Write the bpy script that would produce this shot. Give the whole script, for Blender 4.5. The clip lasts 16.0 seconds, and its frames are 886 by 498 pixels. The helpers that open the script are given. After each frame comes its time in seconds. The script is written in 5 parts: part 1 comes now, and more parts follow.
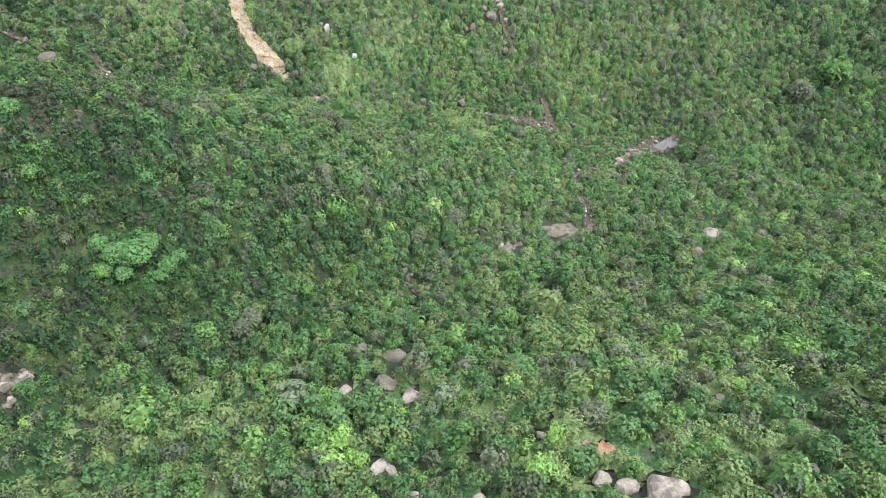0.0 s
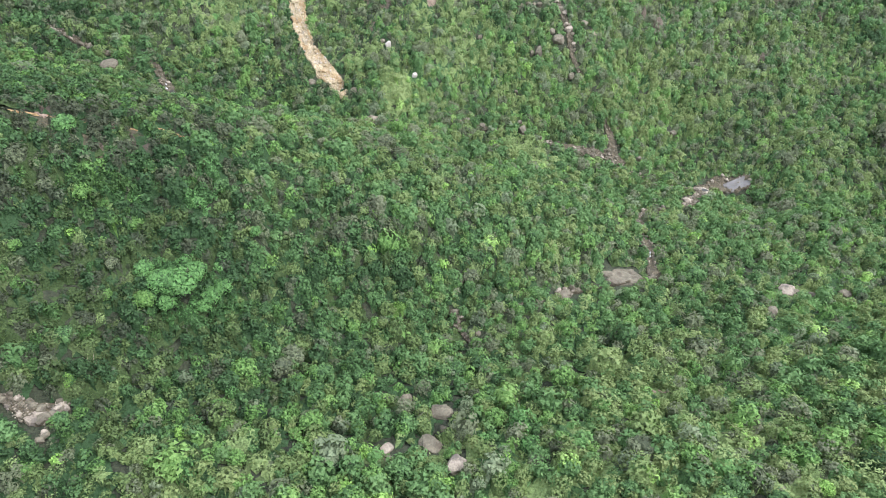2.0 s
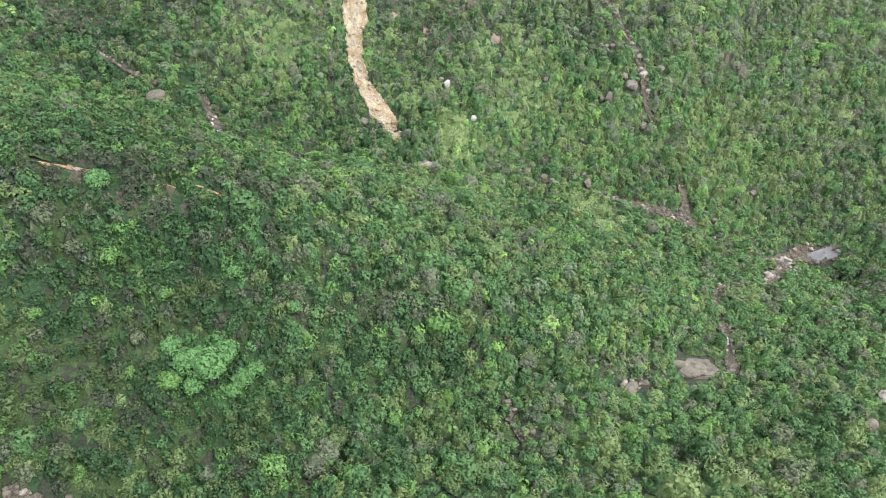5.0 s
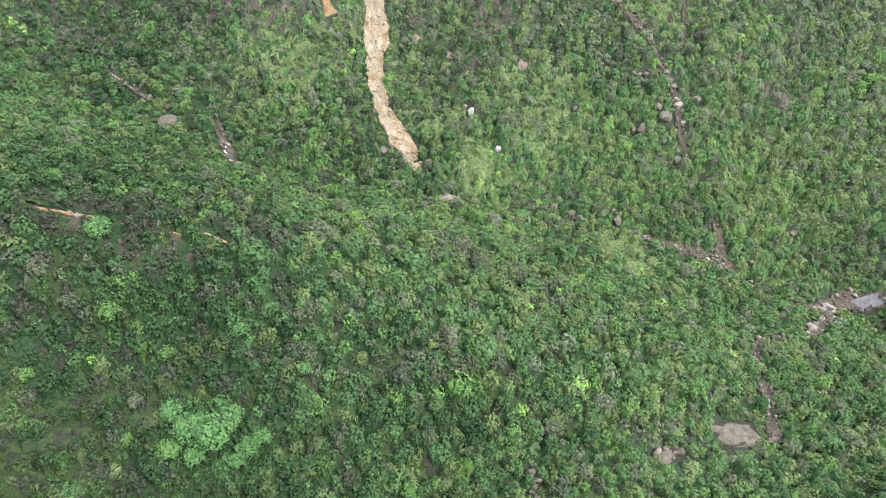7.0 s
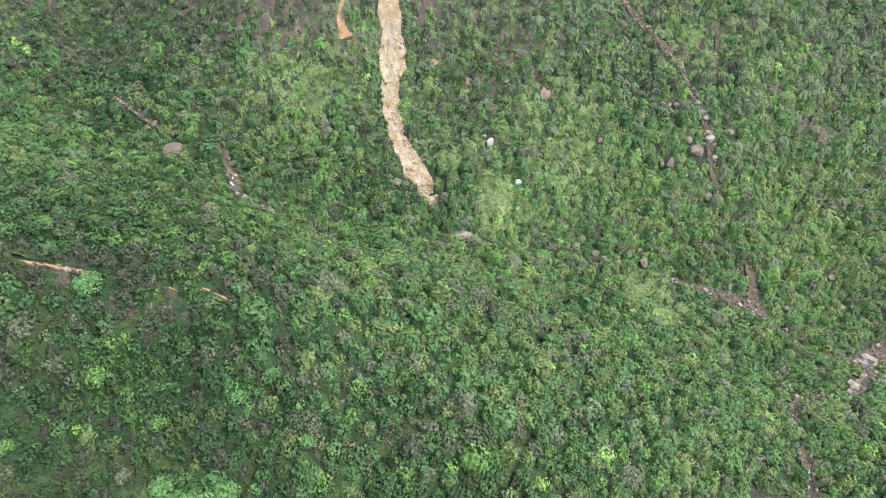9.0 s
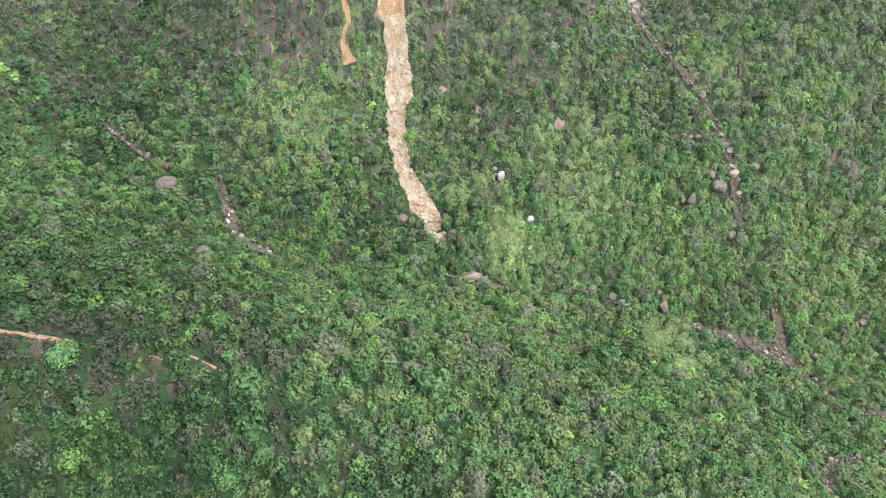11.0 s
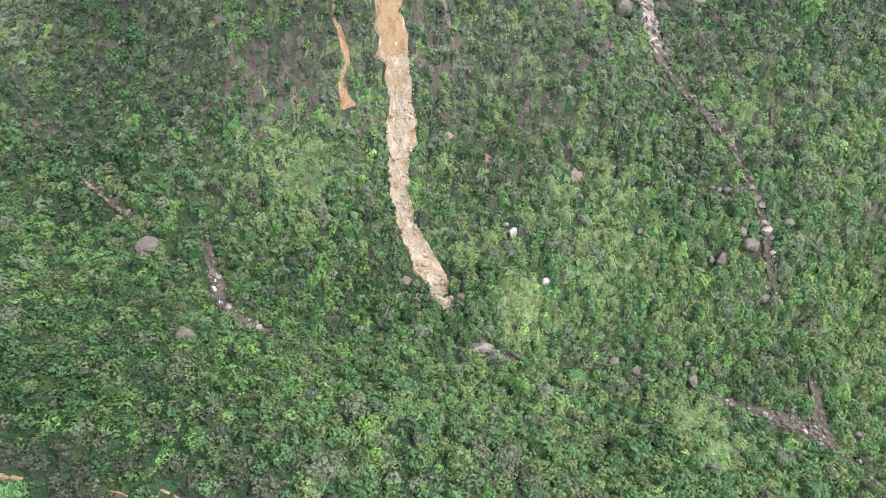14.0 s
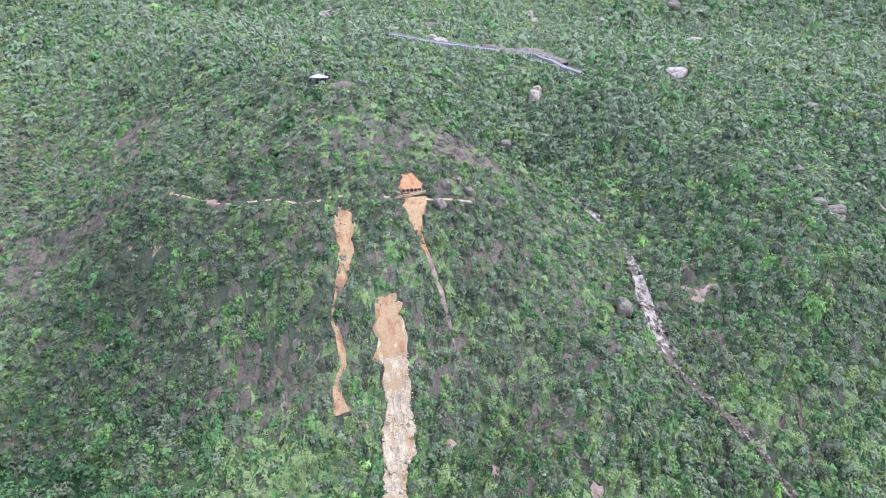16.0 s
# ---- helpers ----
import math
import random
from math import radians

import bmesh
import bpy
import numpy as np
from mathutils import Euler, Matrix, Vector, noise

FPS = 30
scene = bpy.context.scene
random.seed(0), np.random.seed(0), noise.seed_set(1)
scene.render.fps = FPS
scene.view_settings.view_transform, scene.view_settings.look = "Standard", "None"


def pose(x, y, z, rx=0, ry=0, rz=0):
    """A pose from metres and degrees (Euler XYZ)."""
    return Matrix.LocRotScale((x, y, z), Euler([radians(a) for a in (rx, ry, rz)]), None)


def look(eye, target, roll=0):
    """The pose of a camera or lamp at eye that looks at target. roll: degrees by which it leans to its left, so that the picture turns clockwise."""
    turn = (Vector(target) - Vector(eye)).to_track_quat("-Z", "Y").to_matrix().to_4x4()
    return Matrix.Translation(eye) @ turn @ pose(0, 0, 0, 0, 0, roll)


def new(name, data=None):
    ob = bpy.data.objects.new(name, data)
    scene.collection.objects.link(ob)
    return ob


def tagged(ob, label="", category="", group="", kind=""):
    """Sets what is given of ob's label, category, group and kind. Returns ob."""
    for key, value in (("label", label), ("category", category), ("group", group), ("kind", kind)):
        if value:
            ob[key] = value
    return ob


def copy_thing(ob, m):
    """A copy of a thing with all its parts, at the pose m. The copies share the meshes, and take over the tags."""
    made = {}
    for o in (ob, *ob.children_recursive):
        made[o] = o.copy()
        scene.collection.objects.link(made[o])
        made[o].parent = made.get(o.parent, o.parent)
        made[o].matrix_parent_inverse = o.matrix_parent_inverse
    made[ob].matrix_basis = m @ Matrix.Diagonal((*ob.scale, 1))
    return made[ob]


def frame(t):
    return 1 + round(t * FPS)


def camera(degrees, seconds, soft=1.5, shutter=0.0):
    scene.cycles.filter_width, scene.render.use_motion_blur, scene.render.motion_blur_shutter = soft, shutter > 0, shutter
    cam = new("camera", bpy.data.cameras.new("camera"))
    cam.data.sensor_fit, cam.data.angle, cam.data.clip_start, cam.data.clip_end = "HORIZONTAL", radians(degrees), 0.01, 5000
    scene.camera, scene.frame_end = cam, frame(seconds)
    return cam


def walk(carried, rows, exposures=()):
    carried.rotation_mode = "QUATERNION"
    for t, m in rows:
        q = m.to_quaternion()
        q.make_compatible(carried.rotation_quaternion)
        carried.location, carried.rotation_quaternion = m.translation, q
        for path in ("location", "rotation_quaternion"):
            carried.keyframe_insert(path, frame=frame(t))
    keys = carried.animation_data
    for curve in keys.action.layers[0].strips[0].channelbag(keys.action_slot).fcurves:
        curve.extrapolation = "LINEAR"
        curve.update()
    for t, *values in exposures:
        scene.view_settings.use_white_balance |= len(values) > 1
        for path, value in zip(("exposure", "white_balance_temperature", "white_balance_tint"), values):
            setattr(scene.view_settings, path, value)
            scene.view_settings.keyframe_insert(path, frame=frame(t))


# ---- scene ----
EXPO, NEAR_STEP, MID_STEP, FAR_STEP = 1.85, 2.0, 2.4, 3.1
cam = camera(69.37, 16.0, soft=1.0)
# the drone's flight: seconds, x, y, z, tilt below the horizon, heading to the left
FLIGHT = [
    (0, -0.00, 0.00, 160.00, -45.10, -13.37),
    (0.5, -0.00, 2.98, 160.16, -45.13, -11.86),
    (1, -0.12, 6.37, 160.32, -45.10, -10.46),
    (1.5, -0.36, 10.17, 160.51, -45.01, -9.19),
    (2, -0.62, 14.26, 160.68, -44.89, -8.10),
    (2.5, -0.88, 18.42, 160.87, -44.81, -7.11),
    (3, -1.19, 22.61, 161.03, -44.74, -6.22),
    (3.5, -1.43, 26.81, 161.21, -44.70, -5.38),
    (4, -1.63, 31.01, 161.43, -44.63, -4.56),
    (6.5, -3.12, 51.54, 162.53, -44.40, -1.79),
    (7, -3.31, 55.52, 162.84, -44.39, -1.37),
    (7.5, -3.49, 59.52, 163.16, -44.35, -0.91),
    (8, -3.62, 63.56, 163.43, -44.32, -0.51),
    (8.5, -3.80, 67.63, 163.64, -44.32, -0.13),
    (9, -4.04, 71.66, 163.82, -44.31, 0.18),
    (11.5, -5.65, 91.73, 164.54, -44.08, 0.73),
    (12, -6.14, 95.76, 164.74, -44.06, 0.64),
    (12.5, -6.57, 99.71, 164.96, -44.05, 0.56),
    (13, -6.88, 103.68, 165.18, -43.99, 0.51),
    (13.5, -7.13, 107.69, 165.37, -43.94, 0.63),
    (14, -7.48, 111.83, 165.55, -43.90, 0.73),
    (14.1, -7.59, 112.67, 165.58, -43.75, 0.69),
    (14.2, -7.70, 113.51, 165.61, -42.9, 0.65),
    (14.3, -7.81, 114.36, 165.64, -41.65, 0.62),
    (14.4, -7.92, 115.20, 165.67, -40.25, 0.58),
    (14.5, -8.03, 116.04, 165.70, -38.78, 0.54),
    (15, -8.74, 120.17, 165.81, -31.71, 0.34),
    (15.5, -9.49, 124.15, 165.84, -25.10, 0.14),
    (16, -10.22, 127.99, 165.81, -19.74, -0.04),
]
walk(cam, [(t, pose(x, y, z, 90 + tilt, 0, turn)) for t, x, y, z, tilt, turn in FLIGHT], exposures=[(0.0, EXPO, 5800, 17), (6.0, EXPO, 5850, 18), (9.0, EXPO, 5850, 20), (12.0, EXPO - 0.02, 5800, 22), (14.0, EXPO - 0.04, 5700, 23), (15.0, EXPO - 0.03, 5550, 25), (16.0, EXPO + 0.05, 5200, 28)])

# ---- daylight under a bright overcast sky ----
world = bpy.data.worlds.new("overcast_sky")
scene.world = world
world.use_nodes = True
wn, wl = world.node_tree.nodes, world.node_tree.links
sky = wn.new("ShaderNodeTexSky")
sky.sky_type, sky.sun_disc = "NISHITA", False
sky.sun_elevation, sky.sun_rotation = radians(55), radians(116)
sky.air_density, sky.dust_density, sky.ozone_density = 1.0, 4.0, 1.0
cloud = wn.new("ShaderNodeMix")
cloud.data_type = "RGBA"
cloud.inputs["Factor"].default_value = 0.72
wl.new(sky.outputs["Color"], cloud.inputs["A"])
cloud.inputs["B"].default_value = (6.3, 6.5, 6.6, 1)
wl.new(cloud.outputs["Result"], wn["Background"].inputs["Color"])
wn["Background"].inputs["Strength"].default_value = 0.12
sun = new("sun", bpy.data.lights.new("sun", "SUN"))
sun.data.energy, sun.data.angle, sun.data.color = 1.15, radians(14), (1.0, 0.97, 0.92)
sun.matrix_world = look((120, -60, 190), (0, 0, 0))


# ---- materials ----
def material(name):
    m = bpy.data.materials.new(name)
    m.use_nodes = True
    return m, m.node_tree.nodes, m.node_tree.links, m.node_tree.nodes["Principled BSDF"]


def noise_node(n, l, scale, detail=4.0, rough=0.6, coords=None):
    t = n.new("ShaderNodeTexNoise")
    t.inputs["Scale"].default_value, t.inputs["Detail"].default_value, t.inputs["Roughness"].default_value = scale, detail, rough
    if coords is not None:
        l.new(coords, t.inputs["Vector"])
    return t.outputs["Fac"]


def ramp(n, l, fac, stops):
    r = n.new("ShaderNodeValToRGB")
    e = r.color_ramp.elements
    while len(e) < len(stops):
        e.new(0.5)
    for k, (p, col) in zip(e, stops):
        k.position, k.color = p, (*col, 1)
    l.new(fac, r.inputs["Fac"])
    return r.outputs["Color"]


def mixed(n, l, fac, a, b, mode="MIX"):
    m = n.new("ShaderNodeMix")
    m.data_type, m.blend_type = "RGBA", mode
    for socket, v in (("Factor", fac), ("A", a), ("B", b)):
        if isinstance(v, (float, int)):
            m.inputs[socket].default_value = v
        elif isinstance(v, tuple):
            m.inputs[socket].default_value = (*v, 1)
        else:
            l.new(v, m.inputs[socket])
    return m.outputs["Result"]


def bumped(n, l, bsdf, height, strength, distance):
    b = n.new("ShaderNodeBump")
    b.inputs["Strength"].default_value, b.inputs["Distance"].default_value = strength, distance
    l.new(height, b.inputs["Height"])
    l.new(b.outputs["Normal"], bsdf.inputs["Normal"])


def surface(name, stops, scale, fine, rough=0.9, bump=0.5, distance=0.2, stain=None, streak=1.0):
    """A weathered surface: a coarse and a fine noise through one colour ramp, with relief."""
    m, n, l, p = material(name)
    at = n.new("ShaderNodeNewGeometry").outputs["Position"]
    if streak != 1.0:
        drawn = n.new("ShaderNodeVectorMath")
        drawn.operation = "MULTIPLY"
        l.new(at, drawn.inputs[0])
        drawn.inputs[1].default_value = (1.0, streak, streak)
        at = drawn.outputs["Vector"]
    big, small = noise_node(n, l, scale, 5, 0.62, at), noise_node(n, l, fine, 4, 0.65, at)
    fac = n.new("ShaderNodeMath")
    fac.operation = "MULTIPLY_ADD"
    l.new(small, fac.inputs[0])
    fac.inputs[1].default_value = 0.5
    half = n.new("ShaderNodeMath")
    half.operation = "MULTIPLY"
    l.new(big, half.inputs[0])
    half.inputs[1].default_value = 0.5
    l.new(half.outputs[0], fac.inputs[2])
    col = ramp(n, l, fac.outputs[0], stops)
    if stain:
        spots = ramp(n, l, noise_node(n, l, stain[1], 3, 0.6, at), [(0.5, (0, 0, 0)), (0.62, (1, 1, 1))])
        col = mixed(n, l, spots, col, stain[0])
    l.new(col, p.inputs["Base Color"])
    p.inputs["Roughness"].default_value = rough
    bumped(n, l, p, small, bump, distance)
    return m


def foliage(name, dark, mid, light, gloss=0.55, own=0.14, grain=2.6):
    """Leaves: each clump varies, each plant carries its own tone, painted shade and haze included."""
    m, n, l, p = material(name)
    geo = n.new("ShaderNodeNewGeometry")
    leaf_tone = n.new("ShaderNodeAttribute")
    leaf_tone.attribute_name = "tone_and_shade"
    f = n.new("ShaderNodeMath")
    f.operation = "MULTIPLY_ADD"
    l.new(geo.outputs["Random Per Island"], f.inputs[0])
    f.inputs[1].default_value = own
    g = n.new("ShaderNodeMath")
    g.operation = "MULTIPLY"
    l.new(leaf_tone.outputs["Fac"], g.inputs[0])
    g.inputs[1].default_value = 1 - own
    l.new(g.outputs[0], f.inputs[2])
    tuft = n.new("ShaderNodeTexVoronoi")
    tuft.inputs["Scale"].default_value = grain
    l.new(geo.outputs["Position"], tuft.inputs["Vector"])
    leaf = noise_node(n, l, grain * 2.6, 2, 0.6, geo.outputs["Position"])
    split = n.new("ShaderNodeSeparateColor")
    l.new(tuft.outputs["Color"], split.inputs[0])
    fac = f.outputs[0]
    for vary, by in ((split.outputs[0], 0.3), (leaf, 0.9)):
        shift = n.new("ShaderNodeMath")
        shift.operation = "MULTIPLY_ADD"
        l.new(vary, shift.inputs[0])
        shift.inputs[1].default_value = by
        back = n.new("ShaderNodeMath")
        back.operation = "SUBTRACT"
        l.new(fac, back.inputs[0])
        back.inputs[1].default_value = by / 2
        l.new(back.outputs[0], shift.inputs[2])
        fac = shift.outputs[0]
    relief = n.new("ShaderNodeMath")
    relief.operation = "SUBTRACT"
    relief.inputs[0].default_value = 1.0
    l.new(tuft.outputs["Distance"], relief.inputs[1])
    bumped(n, l, p, relief.outputs[0], 1.0, 0.45 / grain)
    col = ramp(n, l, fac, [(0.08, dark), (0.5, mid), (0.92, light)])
    l.new(col, p.inputs["Base Color"])
    p.inputs["Roughness"].default_value = gloss
    p.inputs["Specular IOR Level"].default_value = 0.15
    tr = n.new("ShaderNodeBsdfTranslucent")
    l.new(col, tr.inputs["Color"])
    mx = n.new("ShaderNodeMixShader")
    mx.inputs[0].default_value = 0.18
    l.new(p.outputs[0], mx.inputs[1])
    l.new(tr.outputs[0], mx.inputs[2])
    l.new(mx.outputs[0], n["Material Output"].inputs["Surface"])
    return m


def hillside_material():
    """Leaf litter, its colour darkened for shade under the scrub; straw-brown grass and thin soil where the slope is
    dry.
    """
    m, n, l, b = material("hillside_earth")
    at = n.new("ShaderNodeNewGeometry").outputs["Position"]
    fine, mid, big = noise_node(n, l, 1.6, 5, 0.7, at), noise_node(n, l, 0.3, 5, 0.65, at), noise_node(n, l, 0.05, 3, 0.6, at)
    # litter kept near black, with the shade between shrubs in its colour
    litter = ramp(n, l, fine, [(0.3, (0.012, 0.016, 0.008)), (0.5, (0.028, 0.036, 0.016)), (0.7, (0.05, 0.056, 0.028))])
    straw = ramp(n, l, fine, [(0.3, (0.05, 0.044, 0.024)), (0.5, (0.102, 0.085, 0.048)), (0.72, (0.17, 0.14, 0.085))])
    dry = n.new("ShaderNodeAttribute")
    dry.attribute_name = "dryness"
    s = n.new("ShaderNodeMath")
    s.operation = "MULTIPLY_ADD"
    l.new(mid, s.inputs[0])
    s.inputs[1].default_value = 0.9
    l.new(dry.outputs["Fac"], s.inputs[2])
    fac = ramp(n, l, s.outputs[0], [(0.55, (0, 0, 0)), (0.85, (1, 1, 1))])
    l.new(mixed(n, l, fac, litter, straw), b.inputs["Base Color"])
    b.inputs["Roughness"].default_value = 0.95
    bumped(n, l, b, fine, 1.0, 0.5)
    return m


M_GROUND = hillside_material()
M_SOIL = surface("scar_soil", [(0.3, (0.160, 0.096, 0.042)), (0.46, (0.285, 0.190, 0.085)), (0.58, (0.375, 0.262, 0.122)), (0.75, (0.421, 0.301, 0.162))], 0.3, 4.5, 0.95, 1.0, 0.35, ((0.243, 0.131, 0.057), 0.3), 0.6)
M_RUBBLE = surface("scar_rubble", [(0.28, (0.120, 0.088, 0.051)), (0.42, (0.240, 0.196, 0.124)), (0.54, (0.385, 0.311, 0.179)), (0.68, (0.530, 0.479, 0.340))], 0.45, 4.0, 0.95, 1.0, 0.4, ((0.290, 0.206, 0.101), 0.3), 0.6)
M_STREAK = surface("crushed_rock", [(0.3, (0.130, 0.103, 0.063)), (0.45, (0.260, 0.216, 0.135)), (0.58, (0.380, 0.324, 0.207)), (0.72, (0.520, 0.469, 0.324))], 0.7, 5.0, 0.95, 1.0, 0.35, ((0.200, 0.170, 0.117), 0.4), 0.5)
M_CONCRETE = surface("weathered_concrete", [(0.3, (0.09, 0.086, 0.08)), (0.5, (0.145, 0.14, 0.13)), (0.7, (0.20, 0.195, 0.182))], 0.5, 3.0, 0.9, 0.3, 0.05, ((0.12, 0.11, 0.095), 0.4))
M_ROOF = surface("grey_roof_felt", [(0.3, (0.21, 0.20, 0.185)), (0.6, (0.31, 0.298, 0.275)), (0.8, (0.40, 0.385, 0.36))], 0.6, 5.0, 0.8, 0.2, 0.03)
M_DARK = surface("dark_stone", [(0.3, (0.018, 0.017, 0.016)), (0.6, (0.04, 0.037, 0.034)), (0.8, (0.07, 0.065, 0.06))], 0.6, 3.0, 0.85, 0.5, 0.1)
M_EARTH = surface("dry_earth", [(0.3, (0.085, 0.062, 0.042)), (0.48, (0.18, 0.13, 0.09)), (0.64, (0.27, 0.205, 0.15))], 0.4, 2.2, 0.95, 0.9, 0.25)
M_KERB = surface("pale_mortar", [(0.3, (0.26, 0.235, 0.20)), (0.5, (0.40, 0.365, 0.31)), (0.7, (0.52, 0.48, 0.42))], 0.5, 3.0, 0.9, 0.4, 0.1)
M_RED = surface("red_earth", [(0.3, (0.12, 0.05, 0.025)), (0.5, (0.27, 0.135, 0.05)), (0.7, (0.36, 0.22, 0.1))], 0.3, 1.8, 0.95, 0.8, 0.2)
M_GRANITE = surface("granite", [(0.3, (0.049, 0.042, 0.026)), (0.45, (0.098, 0.086, 0.056)), (0.6, (0.151, 0.134, 0.089)), (0.78, (0.254, 0.228, 0.154))], 0.35, 2.2, 0.85, 0.6, 0.15, ((0.073, 0.062, 0.041), 0.5))
M_PALE = surface("pale_granite", [(0.3, (0.120, 0.098, 0.071)), (0.48, (0.225, 0.191, 0.141)), (0.66, (0.349, 0.311, 0.231))], 0.4, 2.4, 0.88, 0.8, 0.2, ((0.110, 0.094, 0.072), 0.45))
M_BED = surface("stream_gravel", [(0.3, (0.022, 0.020, 0.010)), (0.48, (0.057, 0.047, 0.025)), (0.62, (0.125, 0.103, 0.060)), (0.78, (0.274, 0.235, 0.139))], 0.6, 5.0, 0.85, 0.9, 0.3)
M_BARK = surface("bark", [(0.3, (0.06, 0.05, 0.04)), (0.6, (0.15, 0.12, 0.10)), (0.8, (0.25, 0.22, 0.19))], 0.8, 6, 0.9, 0.5, 0.03)
m, n, l, b = material("creek_water")
b.inputs["Base Color"].default_value, b.inputs["Roughness"].default_value, b.inputs["IOR"].default_value = (0.05, 0.05, 0.04, 1), 0.06, 1.33
bumped(n, l, b, noise_node(n, l, 2.2, 3, 0.6, n.new("ShaderNodeNewGeometry").outputs["Position"]), 0.25, 0.05)
M_WATER = m
M_FOAM = surface("white_water", [(0.3, (0.35, 0.36, 0.36)), (0.55, (0.6, 0.61, 0.61)), (0.75, (0.8, 0.8, 0.8))], 0.8, 4.0, 0.5, 0.6, 0.1)
# species: name, dark, mid and light leaf colours
HUES = {
    "laurel": ("laurel_leaf", (0.030, 0.061, 0.023), (0.087, 0.167, 0.057), (0.121, 0.209, 0.072)),
    "myrtle": ("myrtle_leaf", (0.043, 0.069, 0.023), (0.134, 0.193, 0.064), (0.186, 0.237, 0.085)),
    "litsea": ("litsea_leaf", (0.040, 0.079, 0.023), (0.127, 0.244, 0.063), (0.176, 0.284, 0.080)),
    "fern": ("fern_frond", (0.080, 0.112, 0.041), (0.189, 0.266, 0.093), (0.214, 0.271, 0.102)),
    "lime": ("lime_leaf", (0.084, 0.152, 0.034), (0.223, 0.402, 0.083), (0.283, 0.416, 0.123)),
    "olive": ("olive_leaf", (0.044, 0.054, 0.030), (0.129, 0.155, 0.081), (0.157, 0.173, 0.100)),
    "jade": ("jade_leaf", (0.039, 0.081, 0.026), (0.116, 0.243, 0.072), (0.135, 0.246, 0.079)),
    # woodland leaves greyed and paled, distance haze put into their colour
    "hazed": ("hazed_leaf", (0.041, 0.054, 0.030), (0.118, 0.153, 0.083), (0.190, 0.238, 0.128)),
    "dry": ("dry_twig", (0.084, 0.072, 0.052), (0.160, 0.130, 0.096), (0.164, 0.133, 0.102), 0.8),
}
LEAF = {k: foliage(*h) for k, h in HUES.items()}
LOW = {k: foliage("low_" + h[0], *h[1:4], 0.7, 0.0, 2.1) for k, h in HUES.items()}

# ---- the lie of the land: creeks, crests and slopes between which the ground spans ----
MAIN_CREEK = [(-260, 285, 94.1), (-170, 262, 67.0), (-115, 248, 48.1), (-88, 233, 45.6), (-70, 226, 42.2), (-40, 217, 35.0), (0, 214, 28.3), (40, 206, 24.1), (79, 202, 14.3), (123, 189, -0.6), (175, 165, -7.1), (300, 120, -22.8)]
SOUTH_CREEK = [(-170, 90, 75.3), (-110, 92, 60.1), (-71, 91, 46.2), (-30, 108, 36.0), (10, 126, 30.8), (46, 127, 25.4), (86, 159, 17.3), (123, 189, 10.1)]
SPUR_CREST = [(-260, 160, 121.7), (-150, 150, 92.6), (-110, 152, 84.2), (-78, 155, 77.3), (-40, 161, 65.9), (-14, 176, 50.8), (24, 192, 30.7), (60, 188, 20.3), (100, 186, 5.8)]
SPUR_FLANK = [(-75, 132, 60.2), (-46, 122, 50.3), (-17, 134, 49.9), (6, 137, 42.7), (45, 145, 31.6), (69, 150, 30.8)]
NEAR_SLOPE = [(-200, 30, 73.2), (-100, 45, 59.3), (-60, 55, 53.6), (-24, 60, 49.1), (10, 55, 49.1), (35, 60, 54.6), (73, 58, 50.8), (113, 82, 34.7), (180, 95, 27.1), (320, 60, 18.2)]
NEAR_FOOT = [(-58, 85, 46.6), (-15, 88, 38.7), (24, 88, 37.1), (58, 82, 38.3), (103, 92, 28.1), (150, 134, 14.4)]
NEAR_TOP = [(-300, -70, 110.2), (0, -70, 111.1), (120, -60, 110.1), (380, -70, 103.2)]
EAST_SLOPE = [(149, 135, 19.2), (161, 197, 11.6), (196, 222, 11.9), (260, 240, 22.9)]
HILL_FOOT = [(-106, 254, 55.1), (-60, 246, 41.1), (-7, 228, 31.0), (20, 232, 31.6), (64, 224, 21.9), (114, 240, 24.8), (180, 262, 43.8)]
HILL_MID = [(-124, 291, 65.4), (-70, 283, 67.2), (-24, 285, 57.1), (6, 290, 60.1), (40, 292, 74.9)]
HILL_PATH = [(-112, 328, 105.0), (-66, 326, 110.0), (-18, 318, 103.3), (12, 330, 100.1)]
HILL_CREST = [(24, 346, 104.9), (14, 362, 114.1), (2, 372, 122.5), (-20, 378, 134.2), (-46, 379, 143.2), (-75, 395, 143.6), (-100, 425, 142.9), (-130, 470, 154.9), (-175, 530, 166.1), (-260, 600, 178.7)]
GULLY = [(95, 228, 28.9), (84, 252, 43.4), (75, 290, 61.2), (58, 317, 76.6), (46, 345, 91.3), (50, 368, 96.9), (30, 395, 101.3), (5, 405, 111.6), (-25, 415, 120.3), (-55, 445, 131.9), (-90, 480, 145.9)]
EAST_RIB = [(108, 300, 77.2), (118, 322, 97.0), (100, 362, 113.6), (108, 400, 116.2), (106, 438, 119.6)]
EAST_GULLY = [(175, 262, 38.9), (160, 320, 76.9), (160, 370, 108.2), (190, 440, 126.1)]
WEST_RAVINE = [(-170, 262, 68.2), (-150, 300, 74.2), (-155, 338, 83.7), (-178, 385, 97.2), (-190, 430, 111.2)]
WEST_RIB = [(-250, 330, 116.8), (-230, 400, 123.5), (-235, 480, 131.1)]
ROAD_LINE = [(-60, 540, 155.7), (-37, 536, 153.1), (16, 528, 146.7), (62, 508, 142.2), (82, 482, 138.2), (110, 470, 135.9), (190, 520, 148.9), (300, 540, 148.9)]
